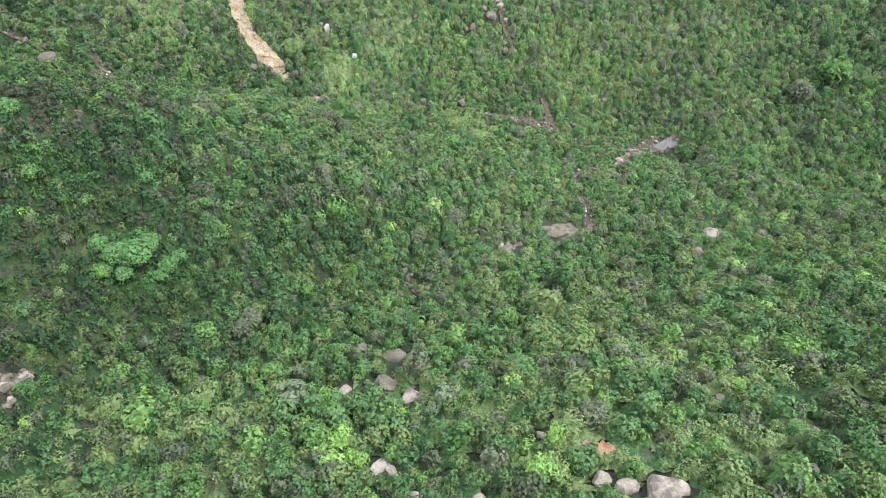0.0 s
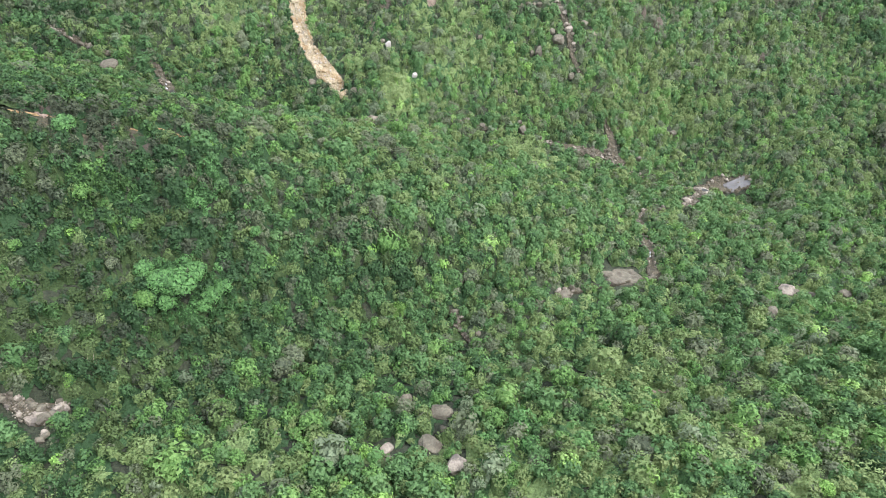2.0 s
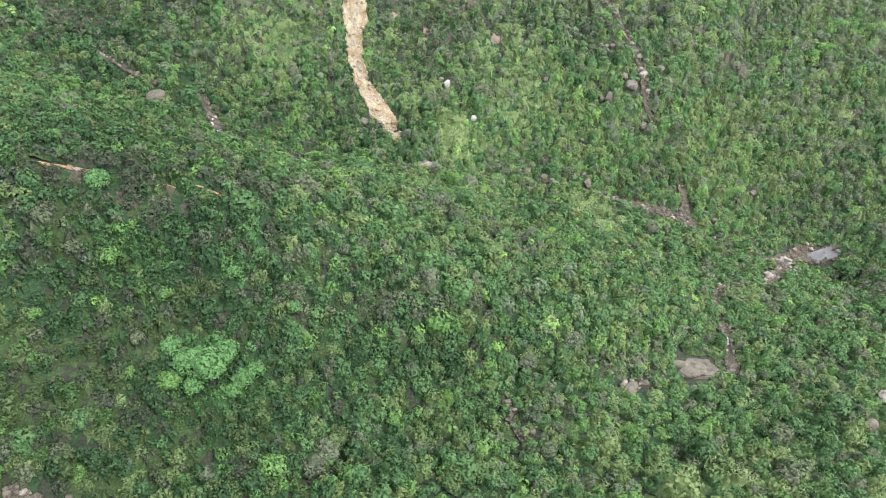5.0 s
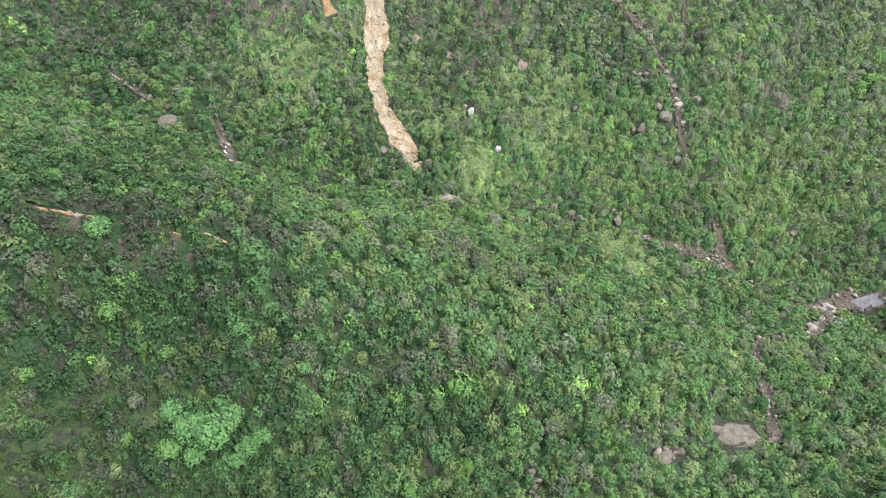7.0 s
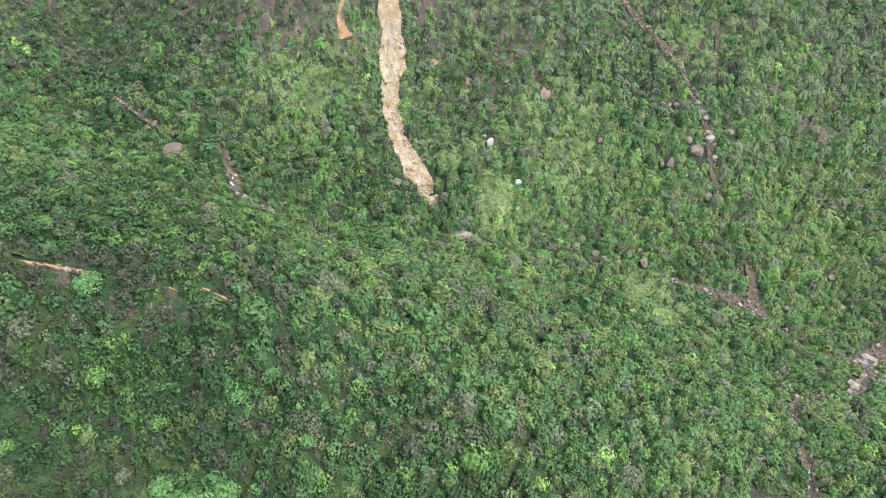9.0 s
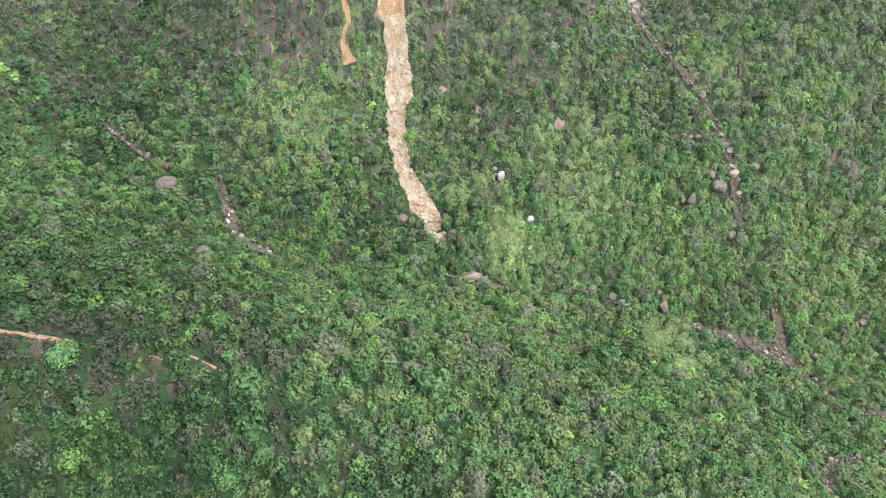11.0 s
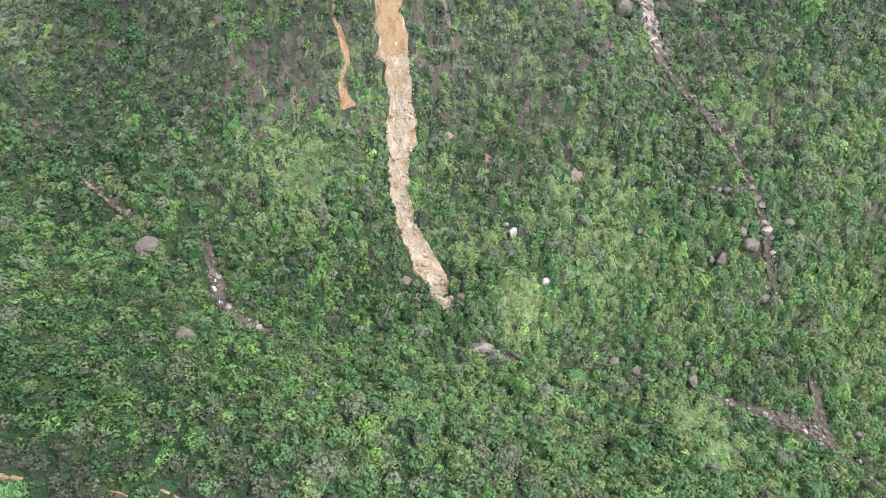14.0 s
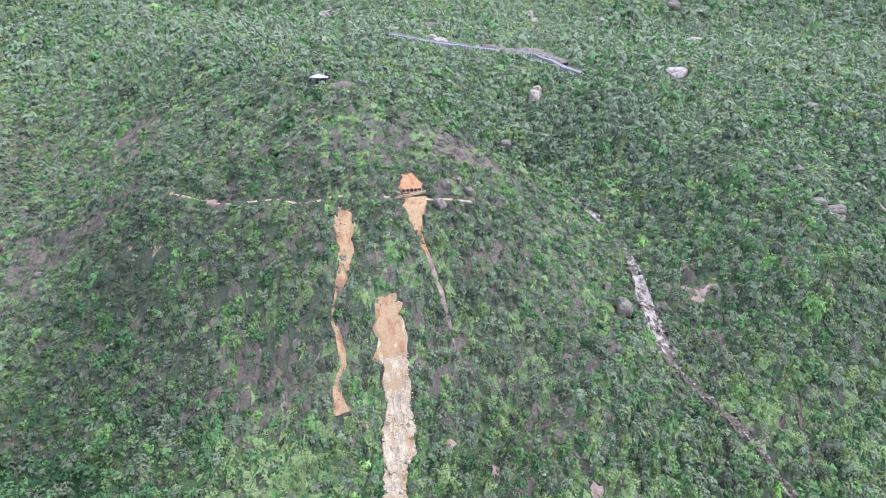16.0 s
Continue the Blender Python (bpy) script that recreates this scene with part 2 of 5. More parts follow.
ROAD_FOOT = [(0, 458, 122.9), (33, 455, 127.4), (75, 430, 127.9), (106, 440, 124.6), (140, 400, 115.2)]
FAR_SLOPE = [(-380, 560, 148.5), (-150, 640, 164.4), (0, 620, 175.4), (130, 600, 155.6), (300, 600, 150.3), (420, 560, 122.2)]
FAR_TOP = [(-400, 860, 330.3), (0, 860, 327.3), (400, 860, 329.1)]
WEST_EDGE = [(-400, 60, 110.1), (-400, 200, 129.6), (-400, 400, 140.6)]
EAST_EDGE = [(410, -40, 55.7), (410, 150, 12.0), (410, 350, 57.6)]
RELIEF = [MAIN_CREEK, SOUTH_CREEK, SPUR_CREST, SPUR_FLANK, NEAR_SLOPE, NEAR_FOOT, NEAR_TOP, EAST_SLOPE, HILL_FOOT, HILL_MID, HILL_PATH, HILL_CREST, GULLY, EAST_RIB, EAST_GULLY, WEST_RAVINE, WEST_RIB, ROAD_LINE, ROAD_FOOT, FAR_SLOPE, FAR_TOP, WEST_EDGE, EAST_EDGE]
# stretches of one kind of growth: x, y, radius across, radius along, kind, share
ZONES = [(12, 228, 6.9, 15.0, "fern", 0.9),
         (2, 245, 10.2, 6.6, "fern", 0.6),
         (55, 192, 7.2, 8.3, "lime", 0.3),
         (57, 196, 11.4, 12.7, "fern", 0.6),
         (-58, 266, 20.1, 19.0, "fern", 0.5),
         (-48, 266, 8.2, 11.8, "fern", 0.5),
         (36, 250, 19.4, 20.6, "fern", 0.5),
         (-5, 62, 5.1, 6.6, "lime", 0.95),
         (-46, 119, 11.2, 7.4, "jade", 0.9),
         (-56, 142, 9.5, 8.3, "jade", 0.45),
         (-146, 343, 28.1, 18.3, "dry", 0.55),
         (-132, 347, 13.7, 11.9, "dry", 0.7),
         (80, 280, 14.0, 13.2, "fern", 0.6),
         (-136, 394, 15.8, 13.7, "dry", 0.5),
         (-27, 349, 17.9, 12.9, "dry", 0.5),
         (20, 276, 19.7, 12.8, "dry", 0.35),
         (74, 320, 12.0, 15.6, "dry", 0.4),
         (-59, 288, 18.7, 11.1, "dry", 0.5),
         (-67, 152, 17.2, 8.4, "dry", 0.35),
         (-46, 163, 28.1, 8.4, "olive", 0.4),
         (-73, 151, 26.1, 11.9, "olive", 0.5),
         (-42, 120, 10.9, 7.9, "jade", 0.6),
         (29, 47, 6.1, 6.6, "lime", 0.3),
         (59, 43, 13.0, 8.5, "fern", 0.5),
         (-24, 142, 37.6, 12.2, "olive", 0.4),
         (-19, 138, 61.2, 25.5, "laurel", 0.25),
         (-42, 141, 5.5, 6.4, "jade", 0.6),
         (-63, 139, 10.0, 8.1, "litsea", 0.5),
         (-62, 167, 20.6, 7.1, "litsea", 0.4),
         (-55, 190, 39.4, 10.3, "litsea", 0.35),
         (-87, 539, 73.8, 19.2, "hazed", 0.5),
         (72, 425, 54.8, 21.4, "hazed", 0.5),
         (-12, 254, 14.4, 18.7, "fern", 0.2),
         (-150, 336, 9.0, 24.0, "dry", 0.9),
         (16, 227, 6.0, 9.0, "lime", 0.3),
         (-142, 404, 12.0, 10.0, "dry", 1.3),
         (-3, 357, 15.0, 9.0, "dry", 1.1)]
# paler (+), darker (-) stretches, slope shade and haze painted in: x, y, radius, amount
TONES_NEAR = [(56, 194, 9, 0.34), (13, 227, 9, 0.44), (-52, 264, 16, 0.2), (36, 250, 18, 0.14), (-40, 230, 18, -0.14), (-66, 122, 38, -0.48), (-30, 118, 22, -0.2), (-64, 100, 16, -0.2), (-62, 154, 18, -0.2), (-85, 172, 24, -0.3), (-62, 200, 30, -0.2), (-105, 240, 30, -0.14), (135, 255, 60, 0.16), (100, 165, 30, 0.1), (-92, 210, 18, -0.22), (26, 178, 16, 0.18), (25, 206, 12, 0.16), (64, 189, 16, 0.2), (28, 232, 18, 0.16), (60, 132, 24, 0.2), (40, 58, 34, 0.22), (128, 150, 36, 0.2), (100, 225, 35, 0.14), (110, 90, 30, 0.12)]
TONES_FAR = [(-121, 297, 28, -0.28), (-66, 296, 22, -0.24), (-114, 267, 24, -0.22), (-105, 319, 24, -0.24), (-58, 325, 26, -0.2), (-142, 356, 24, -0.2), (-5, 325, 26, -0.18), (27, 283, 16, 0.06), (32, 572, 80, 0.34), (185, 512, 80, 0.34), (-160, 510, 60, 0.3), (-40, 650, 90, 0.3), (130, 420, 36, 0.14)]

X0, Y0, CELL, NX, NY = -420.0, -84.0, 12.0, 71, 82


def corners(x, y):
    u, v = (x - X0) / CELL, (y - Y0) / CELL
    i, j = int(min(max(u // 1, 0), NX - 2)), int(min(max(v // 1, 0), NY - 2))
    u, v = u - i, v - j
    k = j * NX + i
    return (k, (1 - u) * (1 - v)), (k + 1, u * (1 - v)), (k + NX, (1 - u) * v), (k + NX + 1, u * v)


def span_relief():
    """Heights on a coarse grid: a stiff skin stretched over the lines of RELIEF."""
    size = NX * NY
    a, b = np.zeros((size, size)), np.zeros(size)
    k = np.arange(size).reshape(NY, NX)
    for p, q in ((k[:, :-1], k[:, 1:]), (k[:-1], k[1:])):
        p, q = p.ravel(), q.ravel()
        for r, s, w in ((p, p, 0.3), (q, q, 0.3), (p, q, -0.3), (q, p, -0.3)):
            np.add.at(a, (r, s), w)
    for p, q, r in ((k[:, :-2], k[:, 1:-1], k[:, 2:]), (k[:-2], k[1:-1], k[2:])):
        p, q, r = p.ravel(), q.ravel(), r.ravel()
        for s, t, w in ((p, p, 1), (q, q, 4), (r, r, 1), (p, q, -2), (q, p, -2), (q, r, -2), (r, q, -2), (p, r, 1), (r, p, 1)):
            np.add.at(a, (s, t), 0.35 * w)
    for pts in RELIEF:
        for (xa, ya, za), (xb, yb, zb) in zip(pts, pts[1:]):
            n = max(2, int(math.hypot(xb - xa, yb - ya) / 4))
            for s in range(n + 1):
                s /= n
                c = corners(xa + (xb - xa) * s, ya + (yb - ya) * s)
                for i, w in c:
                    b[i] += 3.0 * w * (za + (zb - za) * s)
                    for j, v in c:
                        a[i, j] += 3.0 * w * v
    return np.linalg.solve(a, b).reshape(NY, NX)


GRID = span_relief()


def wave(x, y, size, seed):
    """Smooth value noise in -1..1, over arrays."""
    u, v = np.asarray(x) / size + 1000, np.asarray(y) / size + 1000
    i, j = np.floor(u).astype(np.int64), np.floor(v).astype(np.int64)
    u, v = u - i, v - j
    u, v = u * u * (3 - 2 * u), v * v * (3 - 2 * v)

    def rnd(p, q):
        h = (p * 374761393 + q * 668265263 + seed * 974711) & 0x7FFFFFFF
        h = ((h ^ (h >> 13)) * 1274126177) & 0x7FFFFFFF
        return ((h ^ (h >> 16)) & 0xFFFF) / 32767.5 - 1
    return (rnd(i, j) * (1 - u) + rnd(i + 1, j) * u) * (1 - v) + (rnd(i, j + 1) * (1 - u) + rnd(i + 1, j + 1) * u) * v


def height(x, y):
    """The ground's height at x, y (numbers or arrays)."""
    x, y = np.asarray(x, float), np.asarray(y, float)
    u, v = np.clip((x - X0) / CELL, 0, NX - 1.001), np.clip((y - Y0) / CELL, 0, NY - 1.001)
    i, j = np.floor(u).astype(int), np.floor(v).astype(int)
    u, v = u - i, v - j

    def four(t):
        return (-0.5 * t + t * t - 0.5 * t ** 3, 1 - 2.5 * t * t + 1.5 * t ** 3, 0.5 * t + 2 * t * t - 1.5 * t ** 3, -0.5 * t * t + 0.5 * t ** 3)
    z = 0
    for b, wy in enumerate(four(v)):
        for a, wx in enumerate(four(u)):
            z = z + wx * wy * GRID[np.clip(j + b - 1, 0, NY - 1), np.clip(i + a - 1, 0, NX - 1)]
    return z + 0.7 * wave(x, y, 17, 1) + 0.35 * wave(x, y, 7, 2)


def mesh_of(name, verts, faces, mat, smooth=False):
    me = bpy.data.meshes.new(name)
    me.from_pydata(verts, [], faces)
    me.materials.append(mat)
    if smooth:
        me.polygons.foreach_set("use_smooth", [True] * len(me.polygons))
    me.update()
    return me


def sheet(xs, ys, z):
    nx = len(xs)
    gx, gy = np.meshgrid(xs, ys)
    verts = np.stack([gx.ravel(), gy.ravel(), z.ravel()], 1).tolist()
    faces = [(j * nx + i, j * nx + i + 1, (j + 1) * nx + i + 1, (j + 1) * nx + i) for j in range(len(ys) - 1) for i in range(nx - 1)]
    return verts, faces


out = [700.0, 1100.0, 1800.0, 3000.0, 4800.0]
xs = np.array([-v for v in reversed(out)] + list(np.arange(-420, -180, 4.0)) + list(np.arange(-180, 200, 2.5)) + list(np.arange(200, 421, 4.0)) + out)
ys = np.array([-v for v in reversed(out[1:])] + [-400.0, -200.0] + list(np.arange(-84, 20, 4.0)) + list(np.arange(20, 350, 2.5)) + list(np.arange(350, 889, 4.0)) + [1000.0, 1400.0, 2000.0, 3200.0, 4800.0])
gx, gy = np.meshgrid(xs, ys)
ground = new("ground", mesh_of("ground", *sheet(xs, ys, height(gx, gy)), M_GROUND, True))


def upland(x, y):
    """The open hill under the pavilion, thinly grown with olive and greyish scrub, 0 to 1."""
    return np.clip((y - 250) / 50, 0, 1) * np.clip((410 - y - 0.25 * x) / 40, 0, 1) * np.clip((75 - x) / 50, 0, 1)


def dry_at(x, y):
    """How dry and thinly grown the slope is, 0 to 1."""
    d = upland(x, y) * (0.12 + 0.34 * wave(x, y, 45, 12) + 0.2 * wave(x, y, 14, 13))
    for zx, zy, rx, ry, kind, amount in ZONES:
        if kind == "dry":
            d = np.maximum(d, np.clip(1.5 - 1.5 * (((x - zx) / rx) ** 2 + ((y - zy) / ry) ** 2), 0, 1) * amount * 0.78)
    return np.clip(d, 0, 1)


ground.data.attributes.new("dryness", "FLOAT", "POINT").data.foreach_set("value", dry_at(gx, gy).ravel().astype(np.float32))
tagged(ground, "scrub-covered granite hillside with valleys and spurs", "hillside", kind="structure")

# ---- bare ground: landslip scars, creek beds and paths, as x, y, width along their course ----
MAIN_SCAR = [(-27.4, 305.8, 7.6), (-26.4, 302.5, 8.9), (-24.5, 295.9, 10.6), (-22.6, 289.4, 9.5), (-22.7, 285.9, 8.7), (-22.4, 280.7, 12), (-23.1, 272.6, 7.7), (-22.5, 262.5, 7.2), (-19.9, 253.1, 7.9), (-16.3, 244.9, 9.2), (-11.6, 237, 9.7), (-8.9, 231.4, 7.2), (-7.5, 227.4, 3.9)]
WEST_SCAR = [(-43.2, 324.5, 4.8), (-41, 320.1, 6.1), (-40.2, 314.9, 5), (-40.9, 310.2, 3.5), (-42.2, 304.7, 2.3), (-42.8, 300.5, 2.1), (-40.9, 297.4, 2.2), (-39.8, 292.4, 2.5), (-40.6, 288.3, 2.7), (-39.7, 285.3, 5), (-39, 283.4, 4.4)]
WEST_SCAR_TAIL = [(-38, 285.6, 1.2), (-34.6, 284.1, 1.3), (-31.3, 281.7, 1.2)]
NORTH_SCAR = [(-22.1, 335.8, 4.9), (-20.6, 332, 8.6), (-19, 326.3, 7.6), (-18.3, 321.9, 4.7), (-17.6, 318.8, 2), (-14.8, 314.8, 1.9), (-12.5, 311.1, 1.7), (-10.3, 307.5, 2.6), (-8.7, 304.2, 2.1), (-7, 300.5, 0.9), (-2.8, 292.4, 0.9)]
FOOT_PATH = [(-102.5, 335.7, 1), (-84.3, 328.8, 1.2), (-67.4, 328.1, 0.9), (-54.3, 326.4, 1.1), (-46.3, 327.8, 0.9), (-36.3, 328.3, 0.7), (-25.4, 327.3, 0.9), (-13.6, 329.7, 1.1), (0.5, 334.6, 1.1)]
GULLY_SCREE = [(37.7, 370.2, 1.6), (41.7, 367.8, 3.1), (47.2, 357.1, 3.5), (50, 350.2, 1.3), (54.5, 340.1, 2.1), (55.9, 329.3, 5.6), (56.3, 317.2, 6.6), (57.1, 306.7, 7.1), (57.8, 299.9, 6.6), (60.5, 295.1, 3.3), (66.3, 289.2, 3.6), (71.2, 283.8, 4), (74.1, 278.4, 4), (74, 281.2, 2.4), (80.3, 264.8, 2.7), (83.6, 250.7, 3.8), (83.9, 239.5, 2.6), (89.6, 229.1, 1.1), (93, 218.4, 1.9), (94, 210.4, 5.6), (92.4, 202.7, 6.3)]
EAST_RILL = [(89.9, 292.5, 2.3), (91.7, 288.7, 1.9), (91, 282.4, 1.9), (89.9, 274.2, 1.8), (88.4, 267.3, 1.5)]
MAIN_CREEK_BED = [(-115.7, 258, 1.6), (-100.3, 248, 2.6), (-92.5, 243.9, 2.2), (-82.2, 241.1, 1.4), (-74.8, 239, 2.4), (-69.6, 228.3, 3.7), (-64.5, 218.9, 3.8), (-55.2, 211.3, 3.3), (-48.1, 211.5, 1.4), (-32.9, 215.5, 1.1), (-15.4, 216.3, 1.9), (-5.2, 216.3, 2.2), (1.9, 216.3, 4.4), (8.1, 213.7, 2.8), (15.8, 211.5, 1.3), (27.7, 212.4, 1), (36.8, 214, 2), (42.1, 211.8, 2), (52.7, 211.6, 1.7), (60.4, 208.7, 1.7), (67.5, 207.2, 2.8), (79.6, 204.8, 4.6), (91.9, 202.3, 6.3), (100.1, 195.9, 2.3), (105.4, 196.4, 1.9)]
CONFLUENCE = [(77.1, 205.5, 2.8), (91.3, 201.8, 2.9), (101.1, 194, 1.4), (107.2, 185.4, 2.8), (117.1, 184, 5.4), (133, 192.4, 7.6), (145.3, 190.7, 5.9)]
SOUTH_CREEK_BED = [(123.7, 185.6, 5.1), (110.5, 171.3, 3.5), (100.1, 167.6, 1.9), (89.7, 165.2, 2.2), (85.9, 160, 2.8), (84.1, 153.4, 2.1), (83, 146.7, 3.7), (81.5, 141.2, 2.6), (79.2, 132.8, 3.8), (75.2, 131.7, 0.9), (57.8, 128.7, 0.9), (50.2, 126.9, 3.2), (45.7, 125.2, 1.1), (38.5, 122.9, 1.9), (25.1, 119.5, 0.8), (18.3, 121.1, 2.1), (16.9, 121.1, 2), (20.2, 110.5, 1.4)]
SPUR_PATH = [(-84.0, 155.2, 0.9), (-77.3, 155.8, 1.2), (-71.4, 156.2, 1.0), (-64.3, 155.9, 0.6), (-58.4, 156, 0.7), (-55.4, 155.8, 0.8), (-52.7, 157.1, 0.6), (-48.4, 155.9, 0.85), (-46.1, 155.2, 0.7), (-42, 154.4, 0.4), (-38.5, 155.5, 0.6), (-33.7, 156.6, 0.6), (-30.8, 155.7, 0.4)]
WEST_CREEK_BED = [(-77.6, 96.5, 2.3), (-74.6, 93.6, 4.2), (-70.9, 92.1, 4.7), (-66.9, 93.7, 2.2), (-68.5, 86.9, 1.9)]
ROCKS_NEAR = [(2.1, 91.6, 3, 2.2), (9.3, 85.7, 5, 2.1), (5.6, 77, 5.2, 3.5), (-2.8, 77.6, 3, 2.2), (9.2, 80.8, 2, 1.5), (10.1, 70.4, 3.3, 5.3), (1.3, 54.8, 3.9, 2.4), (3.3, 53.3, 1.9, 2.8), (35, 38.4, 3.5, 3.1), (37.9, 36.1, 3.7, 3.3), (43.1, 33.8, 6.6, 3.3), (29.8, 50.9, 1.9, 1.7), (63.1, 53.6, 1.7, 1.1), (64.5, 50.4, 1.9, 1.2), (73.4, 38.3, 2.7, 1.1), (66.9, 31.7, 2.1, 1.1), (11.6, 54.9, 1.5, 1), (16.1, 42.3, 2.2, 1.4), (6.2, 46.3, 2.6, 1), (24.7, 49.3, 1.2, 1), (-3, 75, 1.7, 1.2), (5.4, 52.6, 2.1, 0.7)]
ROCKS_EAST = [(121.9, 119.8, 2.9, 2.9), (115.9, 122.6, 5, 3.1), (132.5, 119.3, 3.6, 2), (105.6, 113.8, 4, 2.4), (194.1, 134.6, 6, 2.5), (49.6, 126, 4.4, 1.5)]
ROCKS_WEST = [(-89.1, 236.4, 6.6, 3.1), (-68.8, 85.9, 1.9, 1.2), (18, 121.8, 2.1, 2.1), (22.7, 113.8, 1.8, 1.5)]
ROCKS_SLOPE = [(19.9, 235.8, 2.4, 2.2), (11.1, 249.3, 2.2, 3.8), (9.2, 252.1, 1.7, 1.7), (-88.5, 235.5, 6.6, 4.9), (-89, 232.6, 2.4, 2.1), (83.8, 249.1, 3.6, 3.2), (91.1, 252.2, 3.5, 2.7), (78.9, 245.4, 5.2, 3.4), (77, 248.9, 3.4, 1.9), (69.6, 260.9, 2.1, 1.9), (71.8, 260.5, 1.9, 1.7), (74, 260.2, 2.8, 2.3), (70.5, 242.3, 2.6, 5.9), (67.7, 242.8, 1.5, 3.3), (82.2, 234.2, 3.2, 3), (36.8, 214.6, 3.3, 3), (42.4, 212.6, 2.3, 3), (57.7, 211.4, 3.1, 5.1), (58, 217.1, 2.1, 1.7), (-19.3, 234.9, 3.6, 2.5), (-3.9, 231.3, 2.6, 2.1), (59.3, 230.7, 1.4, 2.1), (47.8, 249.9, 2.1, 2.5), (-65.7, 199.9, 5.4, 1.4), (79.5, 246.8, 1.9, 1.9), (84.8, 247.7, 2.3, 1.5), (104.9, 211.4, 2.3, 2.7), (103.3, 203.1, 1.9, 3.1), (120.6, 213.6, 3.2, 3.2), (-75.4, 223.8, 1.3, 1.3), (-54.5, 282.3, 1.3, 1.9), (-111.7, 255.4, 2.3, 1.5), (79.1, 263.6, 1.5, 2.3), (79.5, 259.2, 1.5, 1.9), (82.2, 257.8, 2.3, 1.5), (83.6, 256, 2.7, 1.3), (65.2, 264, 1.5, 1.1), (97.6, 215.7, 1.9, 1.5)]
ROCKS_FAR = [(18.2, 415.2, 5.5, 4.5), (38.4, 464.3, 4.2, 4.2), (35.6, 453.7, 5.5, 8), (-93, 623.6, 13.3, 8), (159.1, 632.1, 9.4, 7.5), (51.9, 611.5, 3.9, 6.9), (53.3, 603.5, 6.8, 2.5), (155.6, 569.5, 11.7, 5.8), (113.1, 478.8, 11.8, 5.9), (121.9, 344.9, 5.5, 2.3), (126.2, 341.9, 6, 2.8), (125.2, 336.1, 2.7, 1.8), (-11.3, 540.4, 8.7, 3.3), (-16.6, 546.4, 5.2, 4.4), (-40.6, 565.2, 6.2, 3.1), (39.2, 555.3, 3, 3.8), (102.1, 606.4, 4.3, 7.8), (-147.3, 329.6, 2.5, 1.8), (-11.2, 459.9, 2.1, 1.8), (-6.7, 482.6, 2.5, 1.6), (125.8, 404.6, 3.3, 2.2), (-11.7, 327.7, 2.2, 4), (-9, 335.5, 3, 3.4), (-4.7, 339.4, 1.5, 2.7), (-1.4, 336.7, 2.7, 3.4), (47, 312, 4.1, 7.5), (43.9, 321.3, 1.5, 3.5), (-24.5, 327.8, 1.5, 2.6), (-16.2, 342.5, 1.2, 1.4), (266, 600.2, 6.8, 4.8), (164.2, 436, 6.3, 4.4), (29.2, 338.7, 1.2, 0.8)]
SLABS = [(68.5, 133.1, 14, 7.8), (49.3, 126.3, 4.9, 2.6), (1.6, 216.6, 7, 2.9), (46.9, 311.6, 4.1, 8.2), (-65.9, 200.3, 6, 1.7), (150.2, 526.2, 11.4, 22.8), (174.8, 611.3, 7.3, 20.1), (10.1, 70.7, 3.1, 5.5), (1.7, 54.6, 5.4, 2.4), (-10.8, 329.3, 5.5, 3.3), (-13.1, 543.4, 14.7, 4.4), (-68.5, 569.2, 11.8, 3.9), (125.9, 340.4, 10.1, 3.7), (125.6, 370.4, 9, 5.5), (71.6, 134.5, 10.1, 4.4), (117.4, 122.6, 5.8, 3.1), (-70.7, 91.4, 5.5, 2.6), (-20.9, 583.8, 24.1, 5.6), (127.8, 189.2, 8, 4.5), (119, 184.2, 6, 3.4), (108.6, 172.2, 4.5, 4)]
EARTH = [(38.4, 44.7, 4.5, 3.5), (58.9, 84.7, 2.8, 2.3), (30.4, 264.2, 5, 4.3), (-84.7, 329.1, 5.1, 1.6), (-100.5, 316.9, 2.7, 2.3), (-108.4, 319.4, 2.8, 1.4), (-148.3, 453.3, 5.6, 1.9), (151.3, 355.1, 2.5, 6.1), (-7.6, 279.5, 2.7, 3.7), (-55.2, 282.3, 1.3, 2.4), (23.3, 192.9, 2, 2.6), (-76, 155.8, 2.4, 1.1), (95.3, 249.4, 1.9, 2.7), (41.8, 71.5, 1.2, 1), (114.6, 64.7, 1.5, 3.1), (-8.2, 280, 3.1, 2.2), (4.1, 272.1, 2.2, 3.9), (74.3, 320.3, 7.2, 6), (-32.4, 282.7, 1.7, 1.3), (5.3, 270.5, 2.2, 4), (-100.7, 334.9, 1.6, 1.6)]
